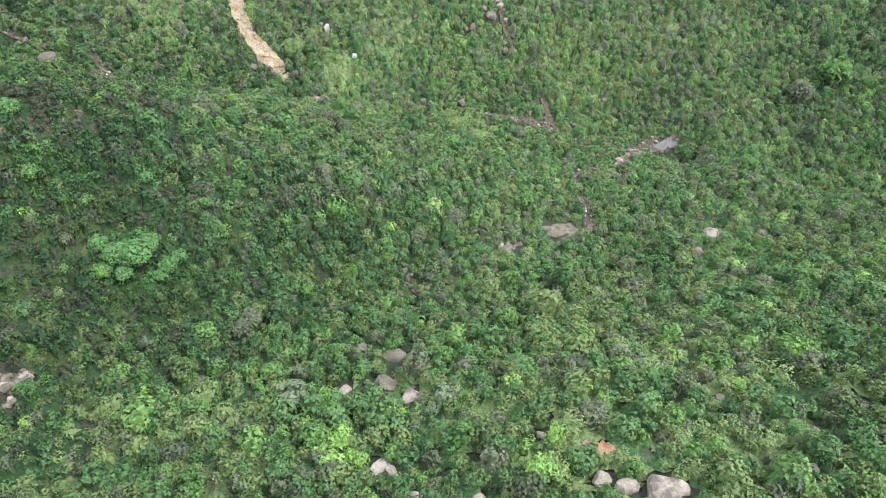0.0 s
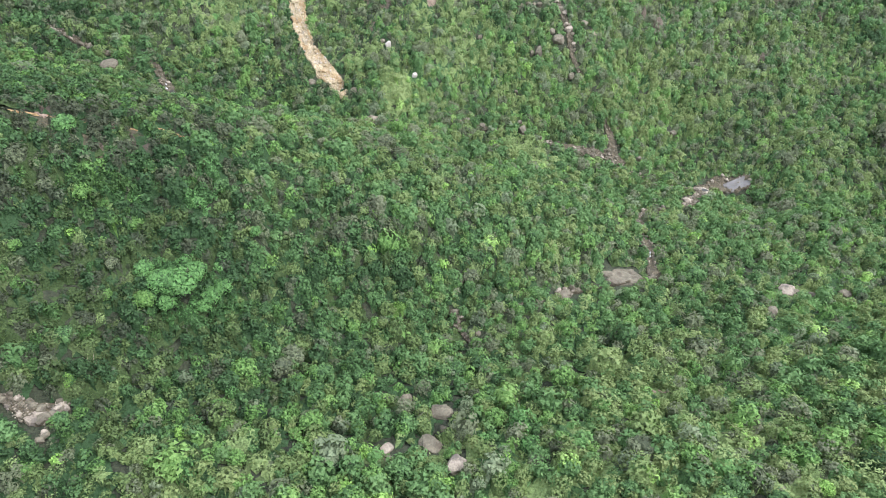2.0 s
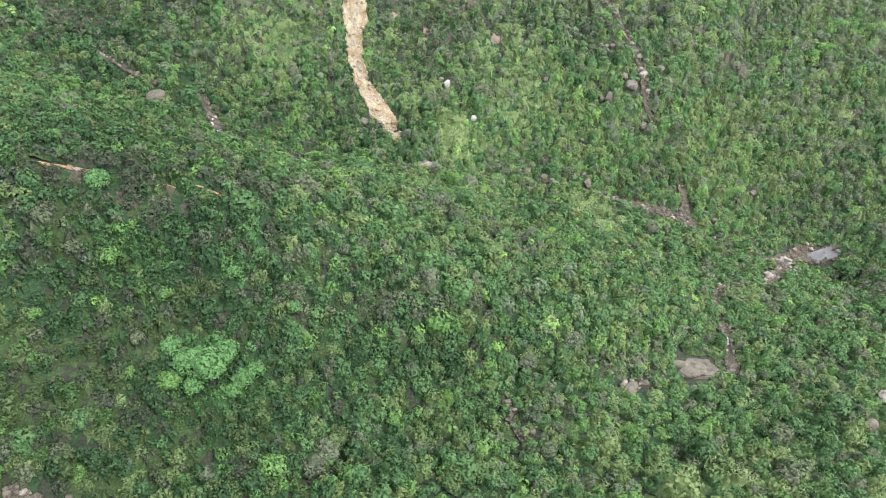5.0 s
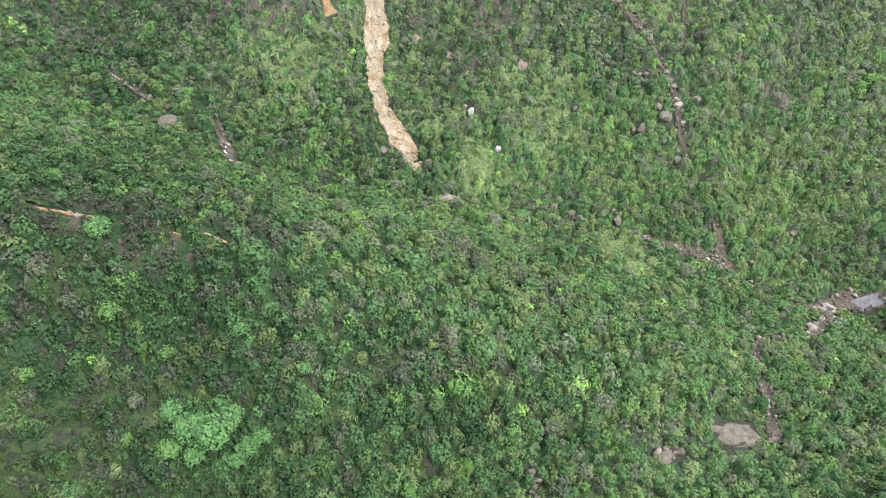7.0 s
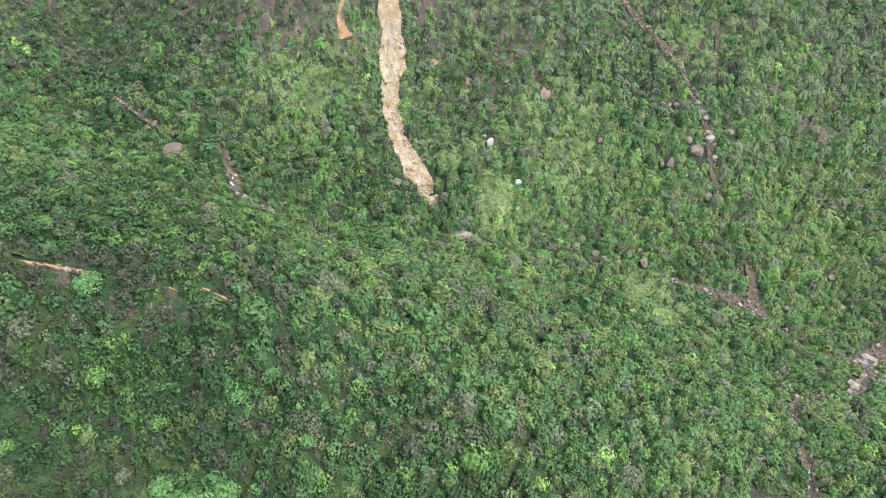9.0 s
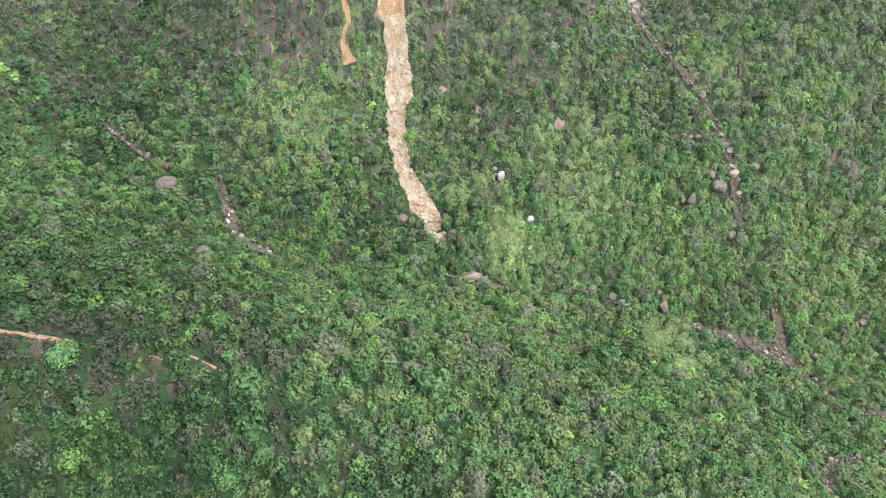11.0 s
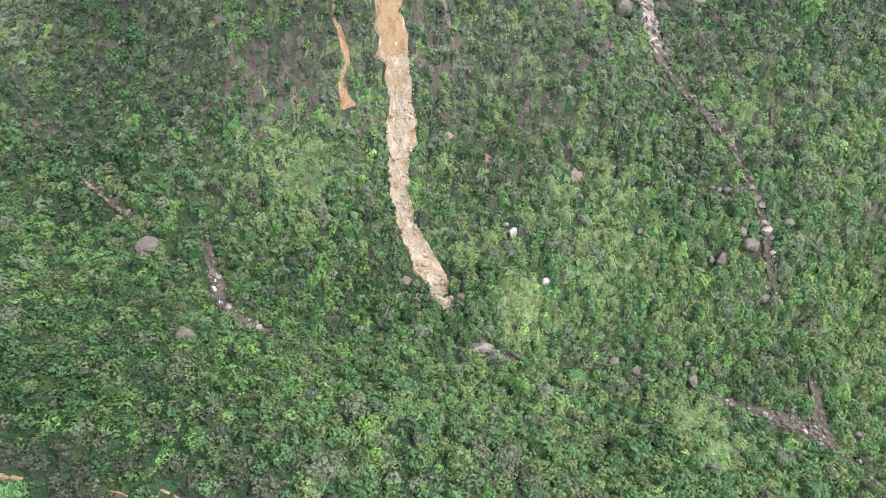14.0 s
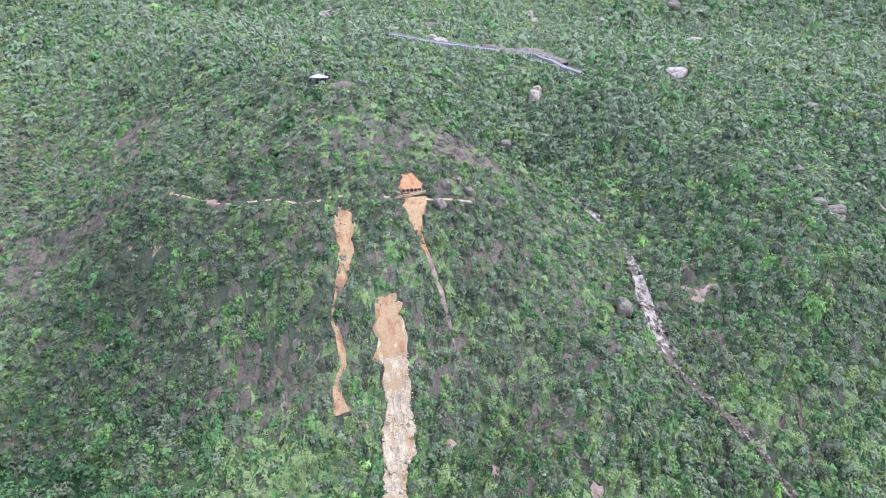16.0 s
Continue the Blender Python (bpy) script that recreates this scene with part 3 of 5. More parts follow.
TREES = [(-43.0, 122.4, 6.4), (-49.0, 116.4, 5.6), (-37.6, 120.6, 5.2), (-54.0, 123.0, 5.4), (-41.5, 116.6, 4.6), (124.8, 83.1, 8.6), (135.3, 88.3, 6.2), (36.9, 56.9, 3.7), (29.8, 55.4, 3.2), (-5, 62, 6.4), (-10.8, 67.7, 4.2), (-1.8, 56.8, 3.7), (-45.9, 119.5, 9), (-51.2, 120.5, 5.4), (-40.1, 118.3, 5.4), (3.2, 239.8, 5.7), (-93.5, 191.8, 6.2), (-12.5, 175.4, 4.1), (66.6, 189.1, 5.6), (229.4, 209, 15.3), (209.5, 203.3, 12.8), (-29.8, 132.3, 3.6), (0.5, 133.1, 3.3), (-42.3, 138, 4.1), (-66.8, 138.4, 5.1), (-18.6, 136.1, 3.7), (-49.4, 120.2, 7.3), (28.3, 82.5, 4.7), (54, 54.4, 5), (59.4, 50.3, 5), (-25, 103.1, 5.8), (15.1, 99.7, 4.9), (19.9, 80.6, 5.1), (69.5, 52.4, 3.6), (31.2, 48.5, 4.1), (23, 54.3, 3.2), (-7.9, 100.4, 4.3)]
DEAD = [(-63.9, 101.8, 4.4), (-63.3, 102.1, 4.8), (20.8, 129.2, 3.2), (-0.5, 58.7, 1.8), (20.9, 128.9, 2.7), (-70.1, 152.4, 2.8)]
ROAD = [(-42.6, 542.8, 4), (-25.1, 537.5, 4), (-4.5, 532.1, 4), (12.4, 530, 4), (30.5, 523.3, 4), (41.9, 521.1, 4), (50.2, 508.8, 4), (57.6, 495.3, 4), (64.5, 482.3, 4)]
STOOD = [(x, y, w * 0.4, w) for x, y, w in TREES] + [(-57.4, 381.2, 6.5, 6), (-48, 377.5, 7, 4), (141, 191, 8, 5)]
CUTTING = [(x + 1.0, y + 5.5, w) for (x, y, _), w in zip(ROAD[3:8], (4.0, 8.0, 12.0, 9.0, 5.0))]



def smooth_course(pts, step):
    """A course of x, y, width through the given points, every so many metres."""
    p = np.array(pts, float)
    p = np.vstack([2 * p[0] - p[1], p, 2 * p[-1] - p[-2]])
    rows = []
    for i in range(1, len(p) - 2):
        n = max(2, int(np.hypot(*(p[i + 1] - p[i])[:2]) / step))
        t = np.arange(n)[:, None] / n
        a, b, c, d = p[i - 1], p[i], p[i + 1], p[i + 2]
        rows.append(0.5 * (2 * b + (c - a) * t + (2 * a - 5 * b + 4 * c - d) * t ** 2 + (3 * b - a - 3 * c + d) * t ** 3))
    rows = np.vstack(rows + [p[-2][None]])
    rows[:, 2] = np.maximum(rows[:, 2], 0.4)
    return rows


def course_mesh(pts, mat, step=1.0, across=9, hollow=0.25, rough=0.25, ragged=0.25, seed=5, name="course", skirt=0.3):
    """A strip of bare ground draped on the hillside, with a ragged edge and broken relief."""
    c = smooth_course(pts, step)
    way = np.gradient(c[:, :2], axis=0)
    way /= np.linalg.norm(way, axis=1)[:, None] + 1e-9
    side = np.stack([-way[:, 1], way[:, 0]], 1)
    verts, faces = [], []
    for k, s in enumerate(np.linspace(-1, 1, across)):
        edge = 1 + ragged * wave(c[:, 0] * 1.0 + 40 * (s > 0), c[:, 1], 2.2, seed) + 0.6 * ragged * wave(c[:, 0], c[:, 1] + 70 * (s > 0), 0.9, seed + 1)
        x, y = (c[:, :2] + side * (s * c[:, 2] / 2 * edge)[:, None]).T
        z = height(x, y) + 0.14 + hollow * s * s + rough * (0.45 + 0.6 * wave(x, y, 1.6, seed + 2) + 0.4 * wave(x, y, 0.7, seed + 3))
        z = np.where(abs(s) > 0.99, height(x, y) - skirt, z)
        verts.append(np.stack([x, y, z], 1))
    v = np.stack(verts, 1).reshape(-1, 3)
    n = len(c)
    faces = [(i * across + k, i * across + k + 1, (i + 1) * across + k + 1, (i + 1) * across + k) for i in range(n - 1) for k in range(across - 1)]
    return mesh_of(name, v.tolist(), faces, mat)


def thing(name, me, label, category, group="", kind=""):
    return tagged(new(name, me), label, category, group, kind)


def part(name, me, parent, label=""):
    """A mesh of its own under a thing, given in world coordinates."""
    ob = new(name, me)
    ob.parent = parent
    return tagged(ob, label)


MAIN_SCAR = [(x, y, 0.9 * w * (1.0 if y > 262 else 0.84)) for x, y, w in MAIN_SCAR]
main_scar = thing("landslip_scar", course_mesh(MAIN_SCAR, M_RUBBLE, 0.7, 17, 0.5, 0.42, 0.24, 11), "fresh tan landslip scar of broken soil and rubble", "landslip")
part("scar_head", course_mesh([(x, y, w * 0.9) for x, y, w in MAIN_SCAR[:3]], M_SOIL, 0.8, 11, 0.45, 0.3, 0.5, 12), main_scar, "smooth orange soil at the head of the scar").location.z = 0.35
part("rubble_streak", course_mesh([(x - 0.4, y, w * 0.3) for x, y, w in MAIN_SCAR[3:9]], M_STREAK, 0.7, 9, 0.2, 0.8, 0.8, 13), main_scar, "grey streak of crushed rock down the scar")
part("soil_rim", course_mesh([(x + 0.36 * w, y, w * 0.13) for x, y, w in MAIN_SCAR[5:9]], M_SOIL, 0.7, 5, 0.2, 0.9, 0.8, 14), main_scar, "orange soil along the edge of the scar")
west_scar = thing("landslip_scar", course_mesh(WEST_SCAR, M_SOIL, 0.6, 11, 0.4, 0.35, 0.34, 21), "narrow orange landslip scar below the hill path", "landslip")
thing("landslip_scar", course_mesh(WEST_SCAR_TAIL, M_SOIL, 0.7, 5, 0.1, 0.2, 0.3, 31), "short tail of orange soil washed from a scar", "landslip")
north_scar = thing("landslip_scar", course_mesh([(-22.1, 335.8, 5.0), (-20.8, 332.6, 8.4), (-20.0, 329.6, 8.6)], M_RED, 0.5, 11, 0.45, 0.3, 0.25, 41), "red earth scar cut through the hill path", "landslip")
part("debris_fan", course_mesh([(-19.7, 328.6, 8.8), (-19.0, 325.9, 7.6), (-18.3, 321.9, 4.8), (-17.8, 319.2, 2.4)], M_SOIL, 0.5, 11, 0.2, 0.4, 0.35, 42), north_scar, "tan fan of spilled soil below the path")
part("scar_neck", course_mesh([(-17.9, 319.8, 2.2), (-16.6, 317.2, 1.8), (-14.8, 314.8, 1.5)], M_RED, 0.5, 7, 0.3, 0.2, 0.35, 44), north_scar, "narrow channel of red earth")
part("wash_trail", course_mesh(NORTH_SCAR[5:], M_EARTH, 0.6, 7, 0.2, 0.3, 0.35, 43), north_scar, "pale stony trail washed down from the scar")
thing("foot_path", course_mesh([(x, y, 0.7 * w) for x, y, w in FOOT_PATH], M_RUBBLE, 1.0, 5, 0.05, 0.06, 0.2, 51), "pale trodden path along the hillside", "path", kind="structure")
thing("spur_path", course_mesh(SPUR_PATH, M_SOIL, 0.5, 5, 0.1, 0.15, 0.6, 61), "eroded orange dirt path along the spur", "path", kind="structure")
BEDS = [thing("creek_bed", course_mesh(bed, M_BED, 0.7, 11, 0.6, 0.5, 0.4, 71 + len(bed)), "rocky creek bed of brown and grey stones", "creek", kind="structure")
        for bed in (MAIN_CREEK_BED, CONFLUENCE, SOUTH_CREEK_BED, WEST_CREEK_BED)]
gully = thing("scree_gully", course_mesh([(x, y, 0.75 * w) for x, y, w in GULLY_SCREE], M_BED, 0.7, 11, 0.5, 0.6, 0.4, 81), "steep gully of broken granite blocks", "gully", kind="structure")
part("scree_head", course_mesh([(x, y, 0.8 * w) for x, y, w in GULLY_SCREE if y > 296], M_PALE, 0.7, 11, 0.5, 0.8, 0.4, 83), gully, "pale broken rock at the head of the gully")
rill = thing("rill", course_mesh(EAST_RILL, M_BED, 0.8, 7, 0.3, 0.4, 0.35, 91), "narrow eroded rill of dark stones", "gully", kind="structure")
# each course with the width from which it lies open to the sky
BARE = [(MAIN_SCAR, 0, 0.07), (WEST_SCAR, 0, 0.06), (WEST_SCAR_TAIL, 0, 0.1), (NORTH_SCAR, 1.2, 0.06), (FOOT_PATH, 0.75, 0.5), (SPUR_PATH, 0.75, 0.7), (MAIN_CREEK_BED, 2.1, 0.12), (CONFLUENCE, 2.3, 0.15),
        (SOUTH_CREEK_BED, 2.15, 0.15), (WEST_CREEK_BED, 2, 0.0), (GULLY_SCREE, 2.4, 0.25), (EAST_RILL, 1.6, 0.5), (ROAD, 0, 1.9), (CUTTING, 0, 0.6)]


# ---- boulders ----
def boulder_mesh(rng, name, wide, deep, tall, mat, fine=3):
    bm = bmesh.new()
    bmesh.ops.create_icosphere(bm, subdivisions=fine, radius=1.0)
    off = Vector((rng.uniform(0, 90), rng.uniform(0, 90), rng.uniform(0, 90)))
    cuts = [(Vector((rng.gauss(0, 1), rng.gauss(0, 1), rng.gauss(0.3, 0.8))).normalized(), rng.uniform(0.66, 0.95)) for _ in range(9)]
    for v in bm.verts:
        p = Vector([math.copysign(abs(c) ** 0.62, c) for c in v.co]) * 0.86
        for way, far in cuts:
            d = p.dot(way)
            if d > far:
                p -= way * (d - far) * 0.92
        p *= 1.08 + 0.2 * noise.noise(v.co * 1.2 + off) + 0.1 * noise.noise(v.co * 3 + off)
        v.co = Vector((p.x * wide / 2, p.y * deep / 2, p.z * tall / 2))
    for f in bm.faces:
        f.smooth = False
    me = bpy.data.meshes.new(name)
    bm.to_mesh(me)
    bm.free()
    me.materials.append(mat)
    return me


rng = random.Random(7)
WHITE = {(19.9, 235.8), (11.1, 249.3)}  # freshly broken, almost white
PALE_ONES = {(35, 38.4), (37.9, 36.1), (43.1, 33.8), (29.8, 50.9), (10.1, 70.4), (1.3, 54.8)}
for rocks, label, pale in ((ROCKS_NEAR, "weathered grey-brown granite boulder among the shrubs", 0.2), (ROCKS_EAST, "pale granite boulder on the wooded slope", 0.5), (ROCKS_WEST, "granite boulder beside the creek", 0.2),
                           (ROCKS_SLOPE, "granite boulder on the scrub slope", 0.1), (ROCKS_FAR, "bare granite outcrop on the far hillside", 0.85)):
    for x, y, w, h in rocks:
        if rocks is ROCKS_FAR:
            w, h = 1.15 * w, 1.2 * h
        if rocks is ROCKS_NEAR:
            w, h = 1.0 * w, 1.1 * h
        tall = max(h * (0.62 if rocks is ROCKS_NEAR else 0.9), w * 0.42)
        ob = thing("boulder", boulder_mesh(rng, "boulder", w * 1.0, max(w, h) * 0.8, tall, M_KERB if (x, y) in WHITE else M_PALE if (x, y) in PALE_ONES or (rng.random() < pale) and not 295 < y < 420 else M_GRANITE), label, "boulder", "boulders on the hillside")
        ob.matrix_world = pose(x, y, float(height(x, y)) + tall * 0.16 + 0.3, rng.uniform(5, 25), rng.uniform(-12, 12), rng.uniform(-40, 40))


# ---- vegetation ----
def crown(rs, cards, lobes, size, flat=0.9, thin=1.0, lobe=0.42):
    """Leaf clumps of one domed crown of radius 1, as separate triangles: (cards, 3, 3). Each lobe is a small dome of its own."""
    a = np.arange(lobes) * 2.4 + rs.uniform(-0.5, 0.5, lobes)
    e = np.arcsin(np.clip((np.arange(lobes) + 0.5) / lobes + rs.uniform(-0.12, 0.12, lobes), 0.0, 1.0))
    c = np.stack([np.cos(a) * np.cos(e), np.sin(a) * np.cos(e), np.sin(e)], 1) * rs.uniform(0.5, 0.72, lobes)[:, None]
    wide = lobe * rs.uniform(0.75, 1.25, lobes)
    k = rs.choice(lobes, cards, p=wide ** 2 / (wide ** 2).sum())
    d = rs.normal(size=(cards, 3))
    d /= np.linalg.norm(d, axis=1)[:, None]
    out = c[k] / np.linalg.norm(c[k], axis=1)[:, None]
    inward = (d * out).sum(1)
    d = d - out * (np.minimum(inward + 0.15, 0) * 2)[:, None]
    d /= np.linalg.norm(d, axis=1)[:, None]
    at = c[k] + d * (wide[k] * rs.uniform(0.82, 1.1, cards))[:, None]
    n = d + at * 0.35 + rs.normal(size=(cards, 3)) * 0.17 + np.array([0, 0, 0.1])
    n /= np.linalg.norm(n, axis=1)[:, None]
    u = np.cross(n, rs.normal(size=(cards, 3)))
    u /= np.linalg.norm(u, axis=1)[:, None]
    w = np.cross(n, u)
    s = size * rs.uniform(0.6, 1.3, cards)
    q = np.zeros((cards, 3, 3))
    for i in range(3):
        t = 2.094 * i + rs.uniform(-0.35, 0.35, cards)
        q[:, i] = at + u * (np.cos(t) * s)[:, None] + w * (np.sin(t) * s * thin)[:, None] + n * (rs.uniform(-0.2, 0.2, cards) * s)[:, None]
    q[:, :, 2] *= flat
    return q


rs = np.random.default_rng(3)
FORM = {  # lobes, clump size, flatness, thinness, breadth of a lobe
    "laurel": (9, 0.20, 1.0, 0.9, 0.40), "myrtle": (12, 0.18, 0.92, 0.9, 0.36), "litsea": (8, 0.22, 1.05, 0.65, 0.42),
    "fern": (9, 0.26, 0.55, 0.4, 0.46), "lime": (9, 0.23, 0.95, 0.6, 0.42), "olive": (10, 0.19, 0.88, 0.8, 0.40),
    "jade": (8, 0.26, 0.9, 0.5, 0.46), "hazed": (9, 0.20, 1.0, 0.9, 0.40), "dry": (9, 0.34, 0.75, 0.1, 0.44)}
NAMES = list(FORM)
FLAT = np.array([f[2] for f in FORM.values()])
LARGE = {k: [crown(rs, 140, int(f[0] * 1.6), min(f[1], 0.21) * 0.88, f[2], f[3], f[4] * 0.8) for _ in range(7)] for k, f in FORM.items()}
RICH = {k: [crown(rs, 66, f[0], min(f[1], 0.22) * 1.3, *f[2:]) for _ in range(9)] for k, f in FORM.items()}
SHRUB = {k: [crown(rs, 42, max(5, int(f[0] * 0.7)), min(f[1], 0.22) * 1.6, f[2], f[3], f[4] * 1.1) for _ in range(9)] for k, f in FORM.items()}
PLAIN = {k: [crown(rs, 36, f[0], min(f[1], 0.22) * 1.75, *f[2:]) for _ in range(8)] for k, f in FORM.items()}
SMALL = {k: [crown(rs, 22, 6, f[1] * 1.9, f[2], f[3], 0.48) for _ in range(7)] for k, f in FORM.items()}


def clear_of(x, y, r):
    """True where a crown of radius r covers no bare course and no boulder."""
    ok = np.ones(len(x), bool)
    for pts, least, margin in BARE:
        c = smooth_course(pts, 1.2)
        c = c[int(c[0, 2] / 2.4):len(c) - int(c[-1, 2] / 2.4)]
        c = c[c[:, 2] >= least]
        open_wide = 1 + (0.3 + 0.6 * wave(c[:, 0], c[:, 1], 5, 33)) * (margin < 0.05)
        lo, hi = c[:, :2].min(0) - 12, c[:, :2].max(0) + 12
        idx = np.where((x > lo[0]) & (x < hi[0]) & (y > lo[1]) & (y < hi[1]))[0]
        for s in range(0, len(idx), 2000):
            k = idx[s:s + 2000]
            dx, dy = x[k, None] - c[None, :, 0], y[k, None] - c[None, :, 1]
            dy = np.where(dy < 0, dy * 0.75, dy)
            ok[k] &= ~((np.hypot(dx, dy) < c[None, :, 2] / 2 * open_wide[None] + margin * r[k, None]).any(1))
    for rocks, open_part in ((ROCKS_NEAR, 0.5), (ROCKS_EAST, 0.45), (ROCKS_WEST, 0.45), (ROCKS_SLOPE, 0.45), (ROCKS_FAR, 0.6), (SLABS, 0.36), (EARTH, 0.34), (STOOD, 0.4)):
        for bx, by, w, h in rocks:
            near = np.where((np.abs(x - bx) < 14) & (np.abs(y - by) < 14))[0]
            dy = y[near] - by
            ok[near] &= np.hypot(x[near] - bx, np.where((dy < 0) & (r[near] > 0.2), dy * 0.7, dy)) > w * open_part + 0.42 * r[near]
    return ok


def in_sight(x, y):
    """The stretch of country that is planted."""
    right = np.interp(y, [20, 60, 140, 200, 250, 300, 330, 760], [85, 132, 230, 275, 300, 205, 165, 430])
    left = np.interp(y, [20, 40, 55, 100, 150, 190, 250, 340, 655, 760], [20, -25, -70, -98, -104, -128, -164, -194, -388, -450])
    return (x > left) & (x < right)


def scatter(y0, y1, step, g):
    yy, xx = np.arange(y0, y1, step), np.arange(-520, 520, step)
    x, y = (a.ravel() for a in np.meshgrid(xx, yy))
    x, y = x + g.uniform(-0.62, 0.62, len(x)) * step, y + g.uniform(-0.62, 0.62, len(x)) * step
    keep = in_sight(x, y)
    x, y = x[keep], y[keep]
    steep = np.hypot(height(x + 3, y) - height(x - 3, y), height(x, y + 3) - height(x, y - 3)) / 6
    more = g.uniform(0, 1, len(x)) < np.clip(steep - 0.25, 0, 0.6)
    return np.concatenate([x, x[more] + g.uniform(-1, 1, more.sum()) * step * 0.7]), np.concatenate([y, y[more] + g.uniform(-1, 1, more.sum()) * step * 0.7])


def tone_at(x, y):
    """How much paler or darker the growth is than elsewhere, by stretches of the hillside; slope shade and haze are
    painted in.
    """
    # distance haze painted in: growth pales from y 400 onwards
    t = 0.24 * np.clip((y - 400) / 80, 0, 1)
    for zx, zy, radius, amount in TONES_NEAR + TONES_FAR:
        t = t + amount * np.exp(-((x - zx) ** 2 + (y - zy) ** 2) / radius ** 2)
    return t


def stature(x, y):
    """How tall the growth stands: woodland on the near slope, low scrub on the open hill."""
    near = np.clip((125 - y) / 30, 0, 1)
    return (0.985 + 0.2 * near + 0.13 * wave(x, y, 25, 8)) * (1 - 0.12 * upland(x, y)) * (1 + 0.25 * np.clip((y - 345) / 30, 0, 1) + 0.25 * np.clip((y - 470) / 20, 0, 1))


def wooded(x, y):
    """Where crowns stand on stems above open gaps, 0 to 1: the spur and the near slope."""
    return np.clip((320 - y) / 60, 0.25, 1) * (0.8 + 0.2 * wave(x, y, 20, 9)) * (y < 345) + 0.5 * np.clip((y - 380) / 40, 0, 1) * (1 - upland(x, y))


def choose(x, y, g):
    """The kind of plant at each place, its crown radius and its leaf tone."""
    n = len(x)
    a, b, c = wave(x, y, 38, 5), wave(x, y, 13, 6), wave(x, y, 60, 7)
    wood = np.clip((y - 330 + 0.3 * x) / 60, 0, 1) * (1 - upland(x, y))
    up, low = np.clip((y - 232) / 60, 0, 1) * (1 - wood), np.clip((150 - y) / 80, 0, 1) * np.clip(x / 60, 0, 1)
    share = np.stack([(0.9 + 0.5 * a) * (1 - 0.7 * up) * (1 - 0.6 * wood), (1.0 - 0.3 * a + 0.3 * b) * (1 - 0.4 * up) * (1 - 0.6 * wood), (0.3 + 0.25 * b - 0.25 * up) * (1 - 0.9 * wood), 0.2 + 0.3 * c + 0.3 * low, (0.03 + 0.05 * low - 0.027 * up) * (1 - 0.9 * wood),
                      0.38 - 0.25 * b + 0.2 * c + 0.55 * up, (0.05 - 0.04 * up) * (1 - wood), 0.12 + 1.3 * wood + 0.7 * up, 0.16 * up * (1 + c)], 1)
    share[:, 5] *= 1 - 0.6 * wood
    for zx, zy, rx, ry, kind, amount in ZONES:
        near = np.clip(1.6 - 1.6 * (((x - zx) / rx) ** 2 + ((y - zy) / ry) ** 2), 0, 1) * amount * (0.85 if kind == "dry" else 1.0)
        share = np.maximum(share, 0) * (1 - near)[:, None]
        share[:, NAMES.index(kind)] += near * 3.4
    share = np.cumsum(np.maximum(share, 0.0), 1)
    k = (g.uniform(0, 1, n)[:, None] * share[:, -1:] > share).sum(1)
    r = stature(x, y) * np.clip(1.3 * np.exp(0.3 * g.normal(size=n)), 0.65, 2.6) * np.where(g.uniform(0, 1, n) < 0.08, 1.5, 1.0)
    r = r * np.array([1.05, 0.95, 1.0, 0.95, 1.0, 1.0, 1.05, 1.0, 0.9])[k]
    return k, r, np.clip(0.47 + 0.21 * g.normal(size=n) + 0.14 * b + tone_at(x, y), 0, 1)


def clump_mesh(name, q, leaf_tone, mat):
    """One mesh from triangles (n, 3, 3), each with its plant's tone."""
    me = bpy.data.meshes.new(name)
    n = len(q)
    me.vertices.add(3 * n)
    me.vertices.foreach_set("co", q.reshape(-1).astype(np.float32))
    me.loops.add(3 * n)
    me.loops.foreach_set("vertex_index", np.arange(3 * n, dtype=np.int32))
    me.polygons.add(n)
    me.polygons.foreach_set("loop_start", np.arange(0, 3 * n, 3, dtype=np.int32))
    me.update(calc_edges=True)
    me.attributes.new("tone_and_shade", "FLOAT", "POINT").data.foreach_set("value", np.repeat(leaf_tone, 3).astype(np.float32))
    me.materials.append(mat)
    return me


def planted(x, y, z, r, tall, forms, g):
    """The clumps of one form of plant at many places, and which plant each belongs to."""
    lean_x, lean_y = 0.3 * (height(x + 2, y) - height(x - 2, y)) / 4, 0.3 * (height(x, y + 2) - height(x, y - 2)) / 4
    pick, turn = g.integers(0, len(forms), len(x)), g.uniform(0, 2 * np.pi, len(x))
    out, who = [], []
    for f, form in enumerate(forms):
        k = np.where(pick == f)[0]
        if not len(k):
            continue
        co, si = np.cos(turn[k])[:, None, None], np.sin(turn[k])[:, None, None]
        q, s = form[None], r[k][:, None, None]
        px, py = (q[..., 0] * co - q[..., 1] * si) * s + x[k][:, None, None], (q[..., 0] * si + q[..., 1] * co) * s + y[k][:, None, None]
        pz = q[..., 2] * s * tall[k][:, None, None] + z[k][:, None, None] + (px - x[k][:, None, None]) * lean_x[k][:, None, None] + (py - y[k][:, None, None]) * lean_y[k][:, None, None]
        out.append(np.stack([px, py, pz], -1).reshape(-1, 3, 3))
        who.append(np.repeat(k, len(form)))
    return np.concatenate(out), np.concatenate(who)


